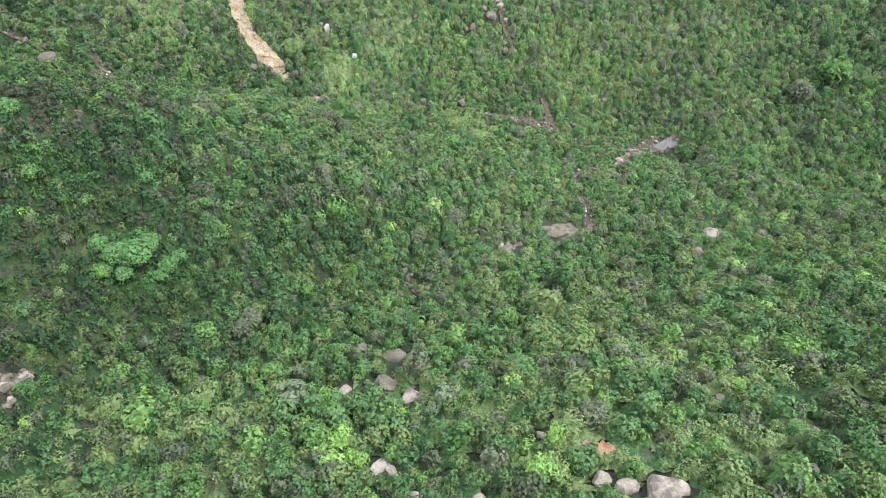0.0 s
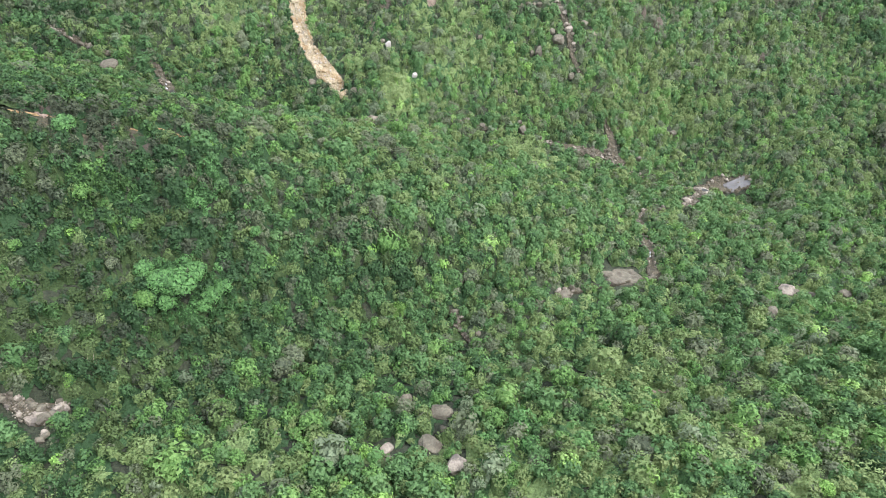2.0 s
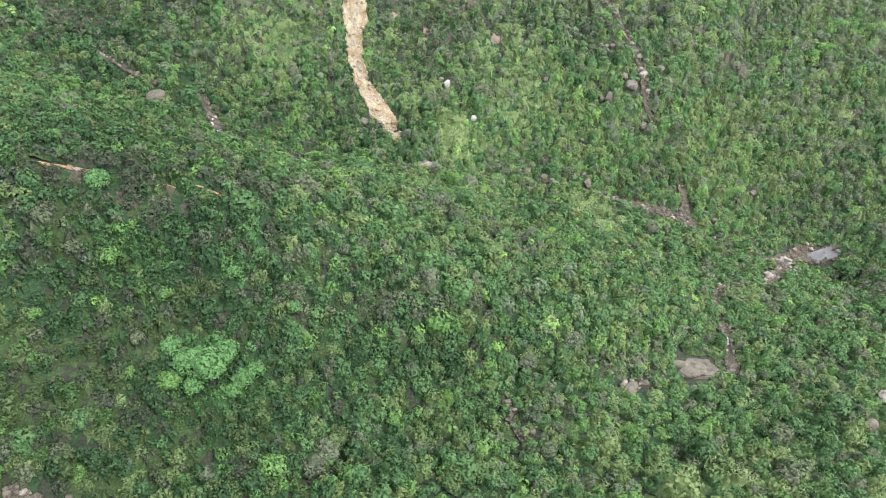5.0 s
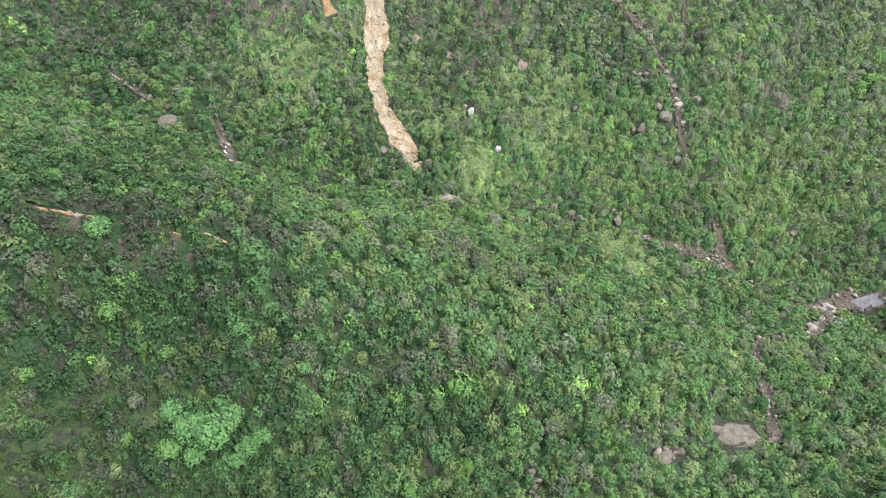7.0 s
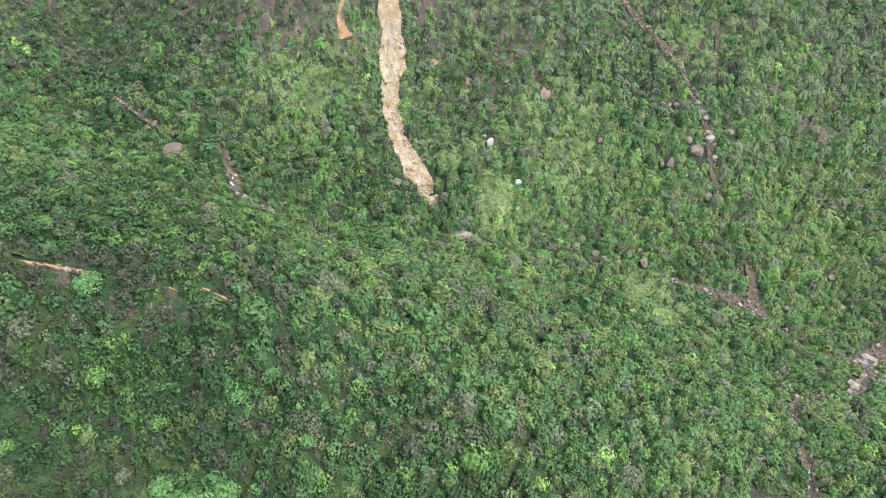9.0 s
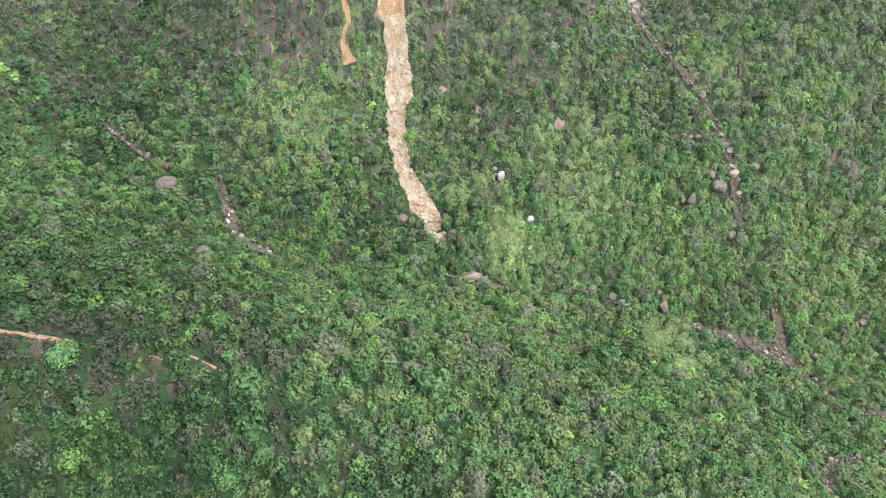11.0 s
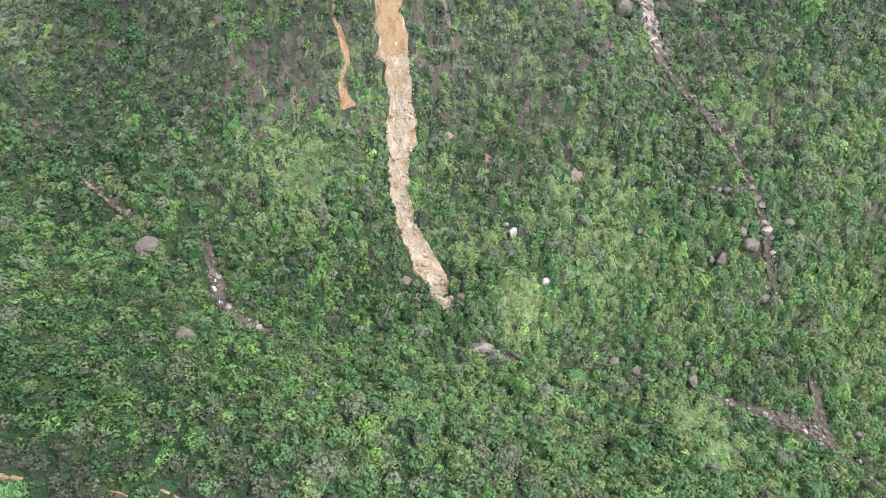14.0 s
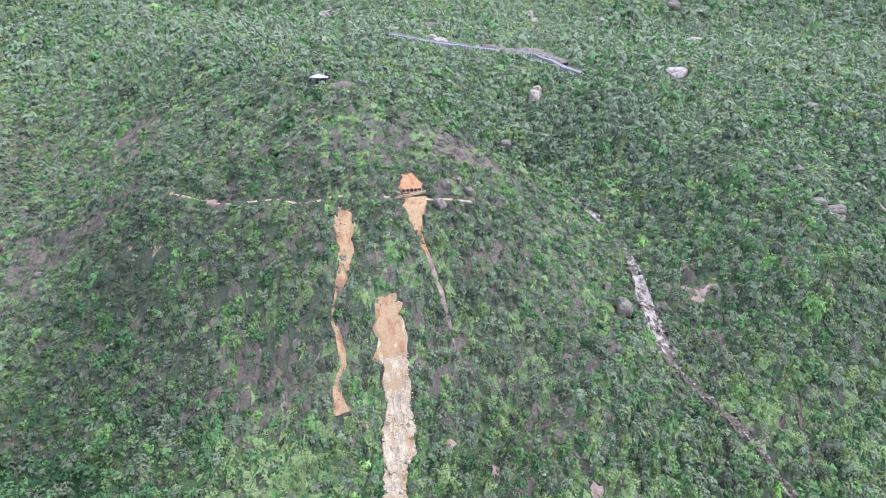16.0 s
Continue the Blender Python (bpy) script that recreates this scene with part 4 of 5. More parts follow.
def canopy_mesh(x, y, r, tall, stem, kind, leaf_tone, y0, y1, cell, low, g):
    """The low leaf mass: a broken, leafy skin within every crown and across the gaps, darkened in colour for shade."""
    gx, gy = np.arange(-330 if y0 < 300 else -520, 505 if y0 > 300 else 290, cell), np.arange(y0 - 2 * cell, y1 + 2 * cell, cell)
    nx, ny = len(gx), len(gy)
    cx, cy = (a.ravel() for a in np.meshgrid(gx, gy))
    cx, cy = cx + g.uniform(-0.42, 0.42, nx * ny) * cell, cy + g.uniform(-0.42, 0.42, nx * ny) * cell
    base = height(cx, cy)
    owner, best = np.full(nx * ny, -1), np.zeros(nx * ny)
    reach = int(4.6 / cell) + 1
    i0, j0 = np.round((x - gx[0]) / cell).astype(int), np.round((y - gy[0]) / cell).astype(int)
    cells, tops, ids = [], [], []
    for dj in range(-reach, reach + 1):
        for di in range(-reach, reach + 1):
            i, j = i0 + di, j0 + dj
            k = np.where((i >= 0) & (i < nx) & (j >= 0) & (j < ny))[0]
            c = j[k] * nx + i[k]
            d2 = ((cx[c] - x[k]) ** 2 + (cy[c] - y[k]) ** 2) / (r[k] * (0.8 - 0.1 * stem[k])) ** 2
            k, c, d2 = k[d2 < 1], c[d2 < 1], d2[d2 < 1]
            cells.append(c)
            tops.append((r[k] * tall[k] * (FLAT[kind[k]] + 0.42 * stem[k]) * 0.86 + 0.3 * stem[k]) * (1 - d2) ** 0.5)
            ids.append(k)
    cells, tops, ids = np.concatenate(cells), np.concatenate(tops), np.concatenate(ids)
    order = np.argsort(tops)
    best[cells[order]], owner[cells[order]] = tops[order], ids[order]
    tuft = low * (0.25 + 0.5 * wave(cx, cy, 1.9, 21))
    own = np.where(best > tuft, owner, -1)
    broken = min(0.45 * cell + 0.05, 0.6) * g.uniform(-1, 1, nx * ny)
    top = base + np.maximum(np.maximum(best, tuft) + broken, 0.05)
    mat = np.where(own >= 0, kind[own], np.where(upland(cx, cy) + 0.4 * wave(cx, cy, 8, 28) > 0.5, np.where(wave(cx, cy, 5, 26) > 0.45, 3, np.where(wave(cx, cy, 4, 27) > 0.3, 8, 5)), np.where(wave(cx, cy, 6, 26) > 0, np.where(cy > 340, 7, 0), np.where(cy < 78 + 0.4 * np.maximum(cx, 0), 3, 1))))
    # painted shade: darker skin inside the crowns, darkest in the gaps
    v = np.where(own >= 0, leaf_tone[own] * 0.85 - 0.08, tone_at(cx, cy) + 0.02 + 0.26 * upland(cx, cy) + 0.14 * np.clip((78 + 0.4 * np.maximum(cx, 0) - cy) / 20, 0, 1) + 0.1 * wave(cx, cy, 9, 24)) + g.uniform(-0.1, 0.1, nx * ny)
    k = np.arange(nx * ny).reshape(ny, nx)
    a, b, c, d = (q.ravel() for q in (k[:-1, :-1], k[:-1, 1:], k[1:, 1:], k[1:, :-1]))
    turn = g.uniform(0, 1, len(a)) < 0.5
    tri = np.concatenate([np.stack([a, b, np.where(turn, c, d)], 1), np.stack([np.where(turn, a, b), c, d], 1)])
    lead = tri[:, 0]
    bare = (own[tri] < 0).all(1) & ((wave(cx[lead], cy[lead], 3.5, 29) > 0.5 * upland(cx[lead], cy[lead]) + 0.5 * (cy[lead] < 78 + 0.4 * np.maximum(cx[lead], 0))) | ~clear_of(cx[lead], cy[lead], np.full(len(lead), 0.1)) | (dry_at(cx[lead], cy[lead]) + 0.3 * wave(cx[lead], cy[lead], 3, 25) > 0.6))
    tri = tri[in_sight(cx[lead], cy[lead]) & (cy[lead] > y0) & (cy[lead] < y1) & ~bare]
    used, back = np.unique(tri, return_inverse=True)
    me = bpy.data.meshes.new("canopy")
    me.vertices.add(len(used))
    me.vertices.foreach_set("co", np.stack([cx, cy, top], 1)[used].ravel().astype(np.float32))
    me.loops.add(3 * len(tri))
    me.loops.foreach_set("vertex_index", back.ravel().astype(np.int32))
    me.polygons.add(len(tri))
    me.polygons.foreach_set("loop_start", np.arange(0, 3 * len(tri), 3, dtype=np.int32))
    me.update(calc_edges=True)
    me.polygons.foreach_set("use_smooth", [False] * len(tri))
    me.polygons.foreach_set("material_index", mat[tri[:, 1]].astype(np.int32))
    me.attributes.new("tone_and_shade", "FLOAT", "FACE").data.foreach_set("value", np.clip(v[tri[:, 1]], 0, 1).astype(np.float32))
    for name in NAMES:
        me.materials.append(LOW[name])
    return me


COMMON = {"laurel": "dense dark green laurel scrub on the hillside", "myrtle": "mid green rounded scrub on the hillside", "litsea": "fresh green leafy shrubs on the hillside",
          "fern": "pale yellow-green fern thicket on the slope", "lime": "bright lime green shrubs among the scrub", "olive": "dull olive green scrub on the slope",
          "jade": "blue-green broad-leaved shrubs among the scrub", "hazed": "dense woodland scrub, leaf colour greyed for haze", "dry": "grey leafless twiggy scrub on the slope"}
for y0, y1, step, sheets in ((22, 345, NEAR_STEP, ((22, 347, 1.05),)), (345, 480, MID_STEP, ((343, 482, 1.1),)), (480, 700, FAR_STEP, ((480, 700, 1.9),))):
    g = np.random.default_rng(31 + y0)
    x, y = scatter(y0, y1, step, g)
    kind, r, leaf_tone = choose(x, y, g)
    thin = 0.04 + 0.6 * np.clip(dry_at(x, y) - 0.12, 0, 0.8) + np.clip(1 - 1.0 / stature(x, y) ** 2, 0, 0.62) * (y < 345)
    ok = clear_of(x, y, r) & (g.uniform(0, 1, len(x)) > thin)
    x, y, kind, r, leaf_tone = x[ok], y[ok], kind[ok], r[ok], leaf_tone[ok]
    tall = g.uniform(0.8, 1.3, len(x)) * (1 - 0.15 * upland(x, y))
    stem = wooded(x, y)
    z = height(x, y) + (0.42 + 0.45 * stem) * r * tall + 0.3 * stem
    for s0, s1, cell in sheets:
        thing("understorey", canopy_mesh(x, y, r, tall, stem, kind, leaf_tone, s0, s1, cell, 0.8, g), "low leafy undergrowth closing the gaps, coloured darker for shade", "scrub", kind="stuff")
    big = (r > np.where(y < 130, 1.55, 1.95)) & (y < 345)
    for forms, who_is in ((LARGE, big), (RICH, ~big & (y < 228) & (r > 1.35)), (SHRUB, ~big & ((r <= 1.35) | (y >= 228)) & (y < 300)), (PLAIN, ~big & (y >= 300) & (y < 480)), (SMALL, y >= 480)):
        for k, name in enumerate(NAMES):
            s = (kind == k) & who_is
            if s.any():
                q, who = planted(x[s], y[s], z[s], r[s], tall[s], forms[name], g)
                # outer clumps painted slightly lighter than the skin beneath, as if lit
                thing(name + "_scrub", clump_mesh(name, q, np.clip(leaf_tone[s] + 0.05, 0, 1)[who], LEAF[name]), COMMON[name], "scrub", kind="stuff")


# ---- the country round about: one rough skin of scrub, where nothing is told apart ----
def outer_scrub():
    g = np.random.default_rng(77)
    gx, gy = np.arange(-420, 421, 4.0), np.arange(-84, 885, 4.0)
    nx, ny = len(gx), len(gy)
    x, y = (a.ravel() for a in np.meshgrid(gx, gy))
    x, y = x + g.uniform(-1, 1, nx * ny), y + g.uniform(-1, 1, nx * ny)
    z = height(x, y) + np.maximum(0.9 + 0.7 * wave(x, y, 6, 51) + g.uniform(-0.9, 0.9, nx * ny), 0.1)
    inside = in_sight(x, y) & (y > 24) & (y < 698)
    k = np.arange(nx * ny).reshape(ny, nx)
    a, b, c, d = (q.ravel() for q in (k[:-1, :-1], k[:-1, 1:], k[1:, 1:], k[1:, :-1]))
    out = ~(inside[a] & inside[b] & inside[c] & inside[d])
    faces = np.stack([a, b, c, d], 1)[out]
    me = mesh_of("outer_scrub", np.stack([x, y, z], 1).tolist(), faces.tolist(), LOW[NAMES[0]], False)
    for name in NAMES[1:]:
        me.materials.append(LOW[name])
    cx, cy = x[faces[:, 0]], y[faces[:, 0]]
    pick = g.choice([0, 0, 1, 1, 2, 5, 7], len(faces))
    me.polygons.foreach_set("material_index", pick.astype(np.int32))
    me.attributes.new("tone_and_shade", "FLOAT", "FACE").data.foreach_set("value", np.clip(0.45 + 0.2 * wave(cx, cy, 9, 52) + g.uniform(-0.2, 0.2, len(faces)), 0, 1).astype(np.float32))
    return thing("outer_scrub", me, "rough green scrub over the hillsides round about", "scrub", kind="stuff")


outer_scrub()


# ---- bare rock and earth patches ----
def patch_mesh(x, y, across, along, mat, seed, name="patch", swell=0.35, rough=0.25, rag=1.0):
    """A ragged outcrop that lies on the slope: rings of a fan, sunk at the rim."""
    rings, spokes = 6, 22
    verts, faces = [], []
    for i in range(rings + 1):
        for k in range(spokes):
            a = 2 * math.pi * k / spokes
            rim = 1 + rag * 0.42 * float(wave(3 * math.cos(a) + seed * 9, 3 * math.sin(a), 1.3, seed)) + rag * 0.24 * float(wave(9 * math.cos(a), 9 * math.sin(a) + seed, 1.1, seed + 1))
            s = i / rings
            px, py = x + math.cos(a) * s * rim * across / 2, y + math.sin(a) * s * rim * along / 2
            up = swell * (1 - s * s) + rough * float(wave(px, py, 1.1, seed + 2)) * (1 - s) + 0.35
            verts.append((px, py, float(height(px, py)) + (up if i < rings else -0.3)))
    for i in range(rings):
        for k in range(spokes):
            j = (k + 1) % spokes
            faces.append((i * spokes + k, (i + 1) * spokes + k, (i + 1) * spokes + j, i * spokes + j))
    return mesh_of(name, verts, faces, mat)


for i, (x, y, w, h) in enumerate(SLABS):
    slab = thing("rock_slab", patch_mesh(x, y, w * 0.85, h, M_PALE if i in (2, 10, 12, 16, 18, 19, 20) else M_GRANITE, 100 + 5 * i, "rock_slab", 0.3, 0.7), "bare sloping slab of weathered granite in the scrub", "rock")
    slab.location.z = 0.45 if i in (2, 16, 18, 19, 20) else 0.0
for i, (x, y, w, h) in enumerate(((-40.9, 312.6, 2.0, 1.0), (-41.2, 306.4, 1.8, 1.2))):
    part("rock_patch", patch_mesh(x, y, w, h, M_GRANITE, 700 + 5 * i, "rock_patch", 0.3, 0.6, 1.4), west_scar, "dark bedrock laid bare in the scar").location.z = 0.3
for i, (x, y, w, h) in enumerate(EARTH):
    earth = thing("bare_earth", patch_mesh(x, y, w * 0.8, h, M_SOIL if i % 5 == 0 else M_EARTH, 300 + 5 * i, "bare_earth", 0.1, 0.3, 1.6), "small ragged patch of eroded orange earth", "earth")
    for k in range(2):
        part("bare_spot", patch_mesh(x + (0.55 - 1.1 * k) * w, y + (0.3 + 0.2 * k) * h, w * 0.4, h * 0.35, M_EARTH, 500 + 7 * i + k, "bare_spot", 0.1, 0.3, 1.6), earth)


# ---- loose stones: each is a piece of the course that it lies on ----
srng = random.Random(21)
STONES = {m.name: [boulder_mesh(srng, "stone", 1.0, srng.uniform(0.7, 1.0), srng.uniform(0.5, 0.8), m, 1) for _ in range(5)] for m in (M_GRANITE, M_PALE, M_RUBBLE, M_DARK, M_KERB)}


def strew(parent, course, count, least, most, mats, wide=0.9, open_from=0.0, lift=0.35, hollow=0.45):
    """Stones scattered on a course; larger ones sit deeper."""
    c = smooth_course(course, 0.5)
    c = c[c[:, 2] >= open_from]
    way = np.gradient(c[:, :2], axis=0)
    for _ in range(count):
        k = srng.randrange(len(c))
        n = math.hypot(*way[k]) + 1e-9
        s = srng.uniform(-0.5, 0.5) * c[k, 2] * wide
        x, y = c[k, 0] - way[k, 1] / n * s, c[k, 1] + way[k, 0] / n * s
        size = least * (most / least) ** (srng.random() ** 2)
        ob = new("stone", srng.choice(STONES[srng.choice(mats).name]))
        ob.parent = parent
        ob.matrix_world = pose(x, y, float(height(x, y)) + lift + hollow * (2 * s / c[k, 2]) ** 2 + 0.16 * size, srng.uniform(-25, 35), srng.uniform(-25, 25), srng.uniform(0, 360)) @ Matrix.Diagonal((size * srng.uniform(0.8, 1.3), size, size, 1))


strew(main_scar, MAIN_SCAR[3:], 200, 0.5, 2.2, (M_RUBBLE,))
strew(main_scar, MAIN_SCAR[:4], 40, 0.3, 0.9, (M_RUBBLE, M_PALE))
strew(west_scar, WEST_SCAR, 50, 0.3, 0.9, (M_RUBBLE, M_DARK, M_PALE))
strew(north_scar, NORTH_SCAR, 30, 0.3, 0.8, (M_RUBBLE, M_GRANITE))
strew(gully, [q for q in GULLY_SCREE if q[1] > 296], 130, 0.7, 2.6, (M_PALE, M_GRANITE, M_GRANITE, M_DARK), 1.0, 1.6, 0.55)
strew(gully, [q for q in GULLY_SCREE if q[1] <= 300], 140, 0.6, 2.2, (M_GRANITE, M_GRANITE, M_PALE), 1.0, 1.6, 0.5)
strew(rill, EAST_RILL, 30, 0.4, 1.2, (M_GRANITE, M_DARK))
for bed, course, n in zip(BEDS, (MAIN_CREEK_BED, CONFLUENCE, SOUTH_CREEK_BED, WEST_CREEK_BED), (290, 130, 200, 110)):
    strew(bed, course, n, 0.5, 2.3, (M_GRANITE, M_GRANITE, M_PALE), 1.0, 1.5, 0.4)


def gravel(parent, course, count, least, most, mat, label, open_from=0.0, lift=0.3, hollow=0.45):
    """The small broken stone of a course, too small to tell apart: one mesh."""
    c = smooth_course(course, 0.5)
    c = c[c[:, 2] >= open_from]
    way = np.gradient(c[:, :2], axis=0)
    way /= np.linalg.norm(way, axis=1)[:, None] + 1e-9
    g = np.random.default_rng(count)
    ball = bmesh.new()
    bmesh.ops.create_icosphere(ball, subdivisions=1, radius=0.5)
    v0 = np.array([v.co[:] for v in ball.verts])
    f0 = np.array([[v.index for v in f.verts] for f in ball.faces])
    ball.free()
    k = g.integers(0, len(c), count)
    s = g.uniform(-0.46, 0.46, count) * c[k, 2]
    x, y = c[k, 0] - way[k, 1] * s, c[k, 1] + way[k, 0] * s
    size = least * (most / least) ** (g.uniform(0, 1, count) ** 2)
    v = v0[None] * size[:, None, None] * g.uniform(0.55, 1.3, (count, len(v0), 1)) * g.uniform(0.6, 1.3, (count, 1, 3))
    v = v + np.stack([x, y, height(x, y) + lift + hollow * (2 * s / c[k, 2]) ** 2], 1)[:, None]
    f = f0[None] + (np.arange(count) * len(v0))[:, None, None]
    ob = new("gravel", mesh_of("gravel", v.reshape(-1, 3).tolist(), f.reshape(-1, 3).tolist(), mat))
    ob.parent = parent
    tagged(ob, label, kind="stuff")


gravel(main_scar, MAIN_SCAR[2:], 1500, 0.2, 0.7, M_RUBBLE, "loose tan rubble", 0, 0.42)
gravel(main_scar, MAIN_SCAR[2:], 250, 0.25, 0.8, M_KERB, "loose grey stones", 0, 0.42)
gravel(west_scar, WEST_SCAR, 350, 0.15, 0.6, M_EARTH, "loose brown rubble", 0, 0.36)
gravel(north_scar, NORTH_SCAR, 250, 0.15, 0.6, M_EARTH, "loose brown rubble", 0, 0.34)
gravel(gully, [q for q in GULLY_SCREE if q[1] > 296], 260, 0.3, 1.1, M_PALE, "small broken granite", 1.5, 0.62)
gravel(gully, [q for q in GULLY_SCREE if q[1] <= 300], 501, 0.3, 1.0, M_GRANITE, "small dark broken granite", 1.5, 0.5)
gravel(rill, EAST_RILL, 160, 0.2, 0.7, M_GRANITE, "small dark stones", 0, 0.4)
for bed, course in zip(BEDS, (MAIN_CREEK_BED, CONFLUENCE, SOUTH_CREEK_BED, WEST_CREEK_BED)):
    gravel(bed, course, 600, 0.25, 0.9, M_GRANITE, "small grey creek stones", 1.4, 0.42)
    gravel(bed, course, 250, 0.25, 0.8, M_PALE, "small pale creek stones", 1.4, 0.42)


# ---- running water ----
def drape(points, mat, lift, name):
    """A small strip of water on the bed."""
    return course_mesh(points, mat, 0.3, 5, 0.05, 0.06, 0.3, 7, name)


for pts in ([(-69.4, 229.6, 0.4), (-69.2, 227.9, 0.5), (-68.9, 226.4, 0.6)], [(-68.9, 224.6, 0.7), (-68.2, 223.6, 0.9), (-67.8, 222.9, 0.5)], [(83.0, 144.4, 0.4), (82.4, 142.8, 0.6), (82.1, 141.6, 0.4)], [(-65.9, 219.6, 0.4), (-65.5, 218.6, 0.6)]):
    ob = thing("cascade", drape(pts, M_FOAM, 0.5, "cascade"), "small white cascade over dark creek rocks", "water")
    ob.location.z = 0.45
for x, y, w, h in ((4.4, 212.4, 4.4, 1.8), (-66.0, 220.6, 2.0, 2.2), (122.5, 186.0, 5.0, 2.4)):
    bm = bmesh.new()
    ring = [bm.verts.new((x + w / 2 * math.cos(a) * (1 + 0.18 * math.sin(3 * a + x)), y + h / 2 * math.sin(a) * (1 + 0.2 * math.cos(2 * a)), 0)) for a in [2 * math.pi * k / 28 for k in range(28)]]
    bm.faces.new(ring)
    me = bpy.data.meshes.new("pool")
    bm.to_mesh(me)
    bm.free()
    me.materials.append(M_WATER)
    ob = thing("pool", me, "shallow still pool among the creek stones", "water")
    ob.location.z = float(height(x, y)) + 0.95


# ---- things that people built ----
def box(bm, x0, x1, y0, y1, z0, z1, edge=0.0):
    v = [bm.verts.new(p) for p in ((x0, y0, z0), (x1, y0, z0), (x1, y1, z0), (x0, y1, z0), (x0, y0, z1), (x1, y0, z1), (x1, y1, z1), (x0, y1, z1))]
    faces = [bm.faces.new([v[i] for i in f]) for f in ((3, 2, 1, 0), (4, 5, 6, 7), (0, 1, 5, 4), (1, 2, 6, 5), (2, 3, 7, 6), (3, 0, 4, 7))]
    if edge:
        bmesh.ops.bevel(bm, geom=list({e for f in faces for e in f.edges}), offset=edge, segments=2, affect="EDGES")


def prism(bm, r0, r1, z0, z1, sides, turn=0.0, x=0.0, y=0.0):
    ends = []
    for r, z in ((r0, z0), (r1, z1)):
        ends.append([bm.verts.new((x + r * math.cos(turn + 2 * math.pi * k / sides), y + r * math.sin(turn + 2 * math.pi * k / sides), z)) for k in range(sides)])
    for k in range(sides):
        j = (k + 1) % sides
        bm.faces.new((ends[0][k], ends[0][j], ends[1][j], ends[1][k]))
    bm.faces.new(ends[0][::-1])
    bm.faces.new(ends[1])


def piece(name, build, mat, parent, label=""):
    bm = bmesh.new()
    build(bm)
    me = bpy.data.meshes.new(name)
    bm.to_mesh(me)
    bm.free()
    me.materials.append(mat)
    ob = new(name, me)
    ob.parent = parent
    return tagged(ob, label)


def pavilion(x, y):
    """An eight-sided shelter: floor slab, columns, ring beam, shallow roof with cap and ribs, bench walls."""
    top = max(float(height(x + dx, y + dy)) for dx in (-3, 0, 3) for dy in (-3, 0, 3))
    ob = tagged(new("pavilion"), "grey eight-sided pavilion with a shallow roof on the hilltop", "pavilion")
    ob.matrix_world = pose(x, y, top - 1.6, 0, 0, 12)
    piece("floor_slab", lambda bm: prism(bm, 3.3, 3.3, -3.0, 0.0, 8), M_CONCRETE, ob)
    piece("step", lambda bm: box(bm, -1.0, 1.0, -3.9, -3.2, -3.0, -0.18, 0.03), M_CONCRETE, ob)
    for k in range(8):
        a = 2 * math.pi * k / 8
        piece("column", lambda bm: prism(bm, 0.16, 0.14, 0.0, 2.6, 10, 0, 2.75 * math.cos(a), 2.75 * math.sin(a)), M_CONCRETE, ob, "round concrete column")
        if k != 5:
            b = piece("bench", lambda bm: box(bm, -0.85, 0.85, -0.2, 0.2, 0.0, 0.45, 0.03), M_CONCRETE, ob)
            b.matrix_local = pose(2.35 * math.cos(a + 0.39), 2.35 * math.sin(a + 0.39), 0, 0, 0, math.degrees(a + 0.39) + 90)
    piece("ring_beam", lambda bm: prism(bm, 2.95, 2.95, 2.6, 2.9, 8), M_CONCRETE, ob)
    roof = piece("roof", lambda bm: (prism(bm, 3.75, 3.75, 2.9, 3.05, 8), prism(bm, 3.75, 0.7, 3.05, 4.25, 8)), M_ROOF, ob, "pale grey shallow eight-sided roof")
    for k in range(8):
        a = 2 * math.pi * k / 8
        r = piece("rib", lambda bm: box(bm, 0.7, 3.78, -0.07, 0.07, 0.0, 0.1, 0.02), M_CONCRETE, roof)
        r.matrix_local = pose(0, 0, 4.54, 0, 21.4, math.degrees(a))
    piece("cap", lambda bm: (prism(bm, 0.8, 0.5, 4.2, 4.5, 8), prism(bm, 0.15, 0.05, 4.5, 4.85, 8)), M_CONCRETE, roof)
    return ob


pavilion(-57.4, 380.2)


def terrace(x, y):
    """A small paved lookout with a parapet and rails beside the pavilion."""
    ob = tagged(new("lookout_terrace"), "pale paved lookout with a low parapet and posts", "terrace")
    ob.matrix_world = pose(x, y, float(height(x, y)) + 0.5, 0, 0, -6)
    piece("paving", lambda bm: box(bm, -4.2, 3.6, -1.6, 1.6, -2.5, 0.0, 0.05), M_PALE, ob)
    piece("parapet", lambda bm: box(bm, -0.2, 3.6, -1.75, -1.45, -0.4, 0.75, 0.04), M_PALE, ob, "pale low parapet")
    for k in range(6):
        piece("post", lambda bm: box(bm, -4.1 + 0.75 * k, -3.98 + 0.75 * k, -1.66, -1.54, 0.0, 1.05, 0.02), M_DARK, ob)
    for z in (0.5, 0.95):
        piece("rail", lambda bm: box(bm, -4.15, -0.2, -1.63, -1.57, z, z + 0.06), M_DARK, ob)
    return ob


terrace(-48.4, 377.8)

# the mountain road, its cut slope and its railing
ROAD_Z = smooth_course(ROAD, 1.0)
thing("mountain_road", course_mesh(ROAD, M_CONCRETE, 1.0, 7, 0.05, 0.04, 0.05, 501, "mountain_road", 4.0), "grey concrete road along the mountainside", "road", kind="structure").location.z = 1.8
thing("cut_slope", course_mesh(CUTTING, M_GRANITE, 0.8, 9, 0.6, 0.8, 0.3, 511, "cut_slope", 3.0), "bare grey rock cutting above the road", "rock", kind="structure").location.z = 1.4


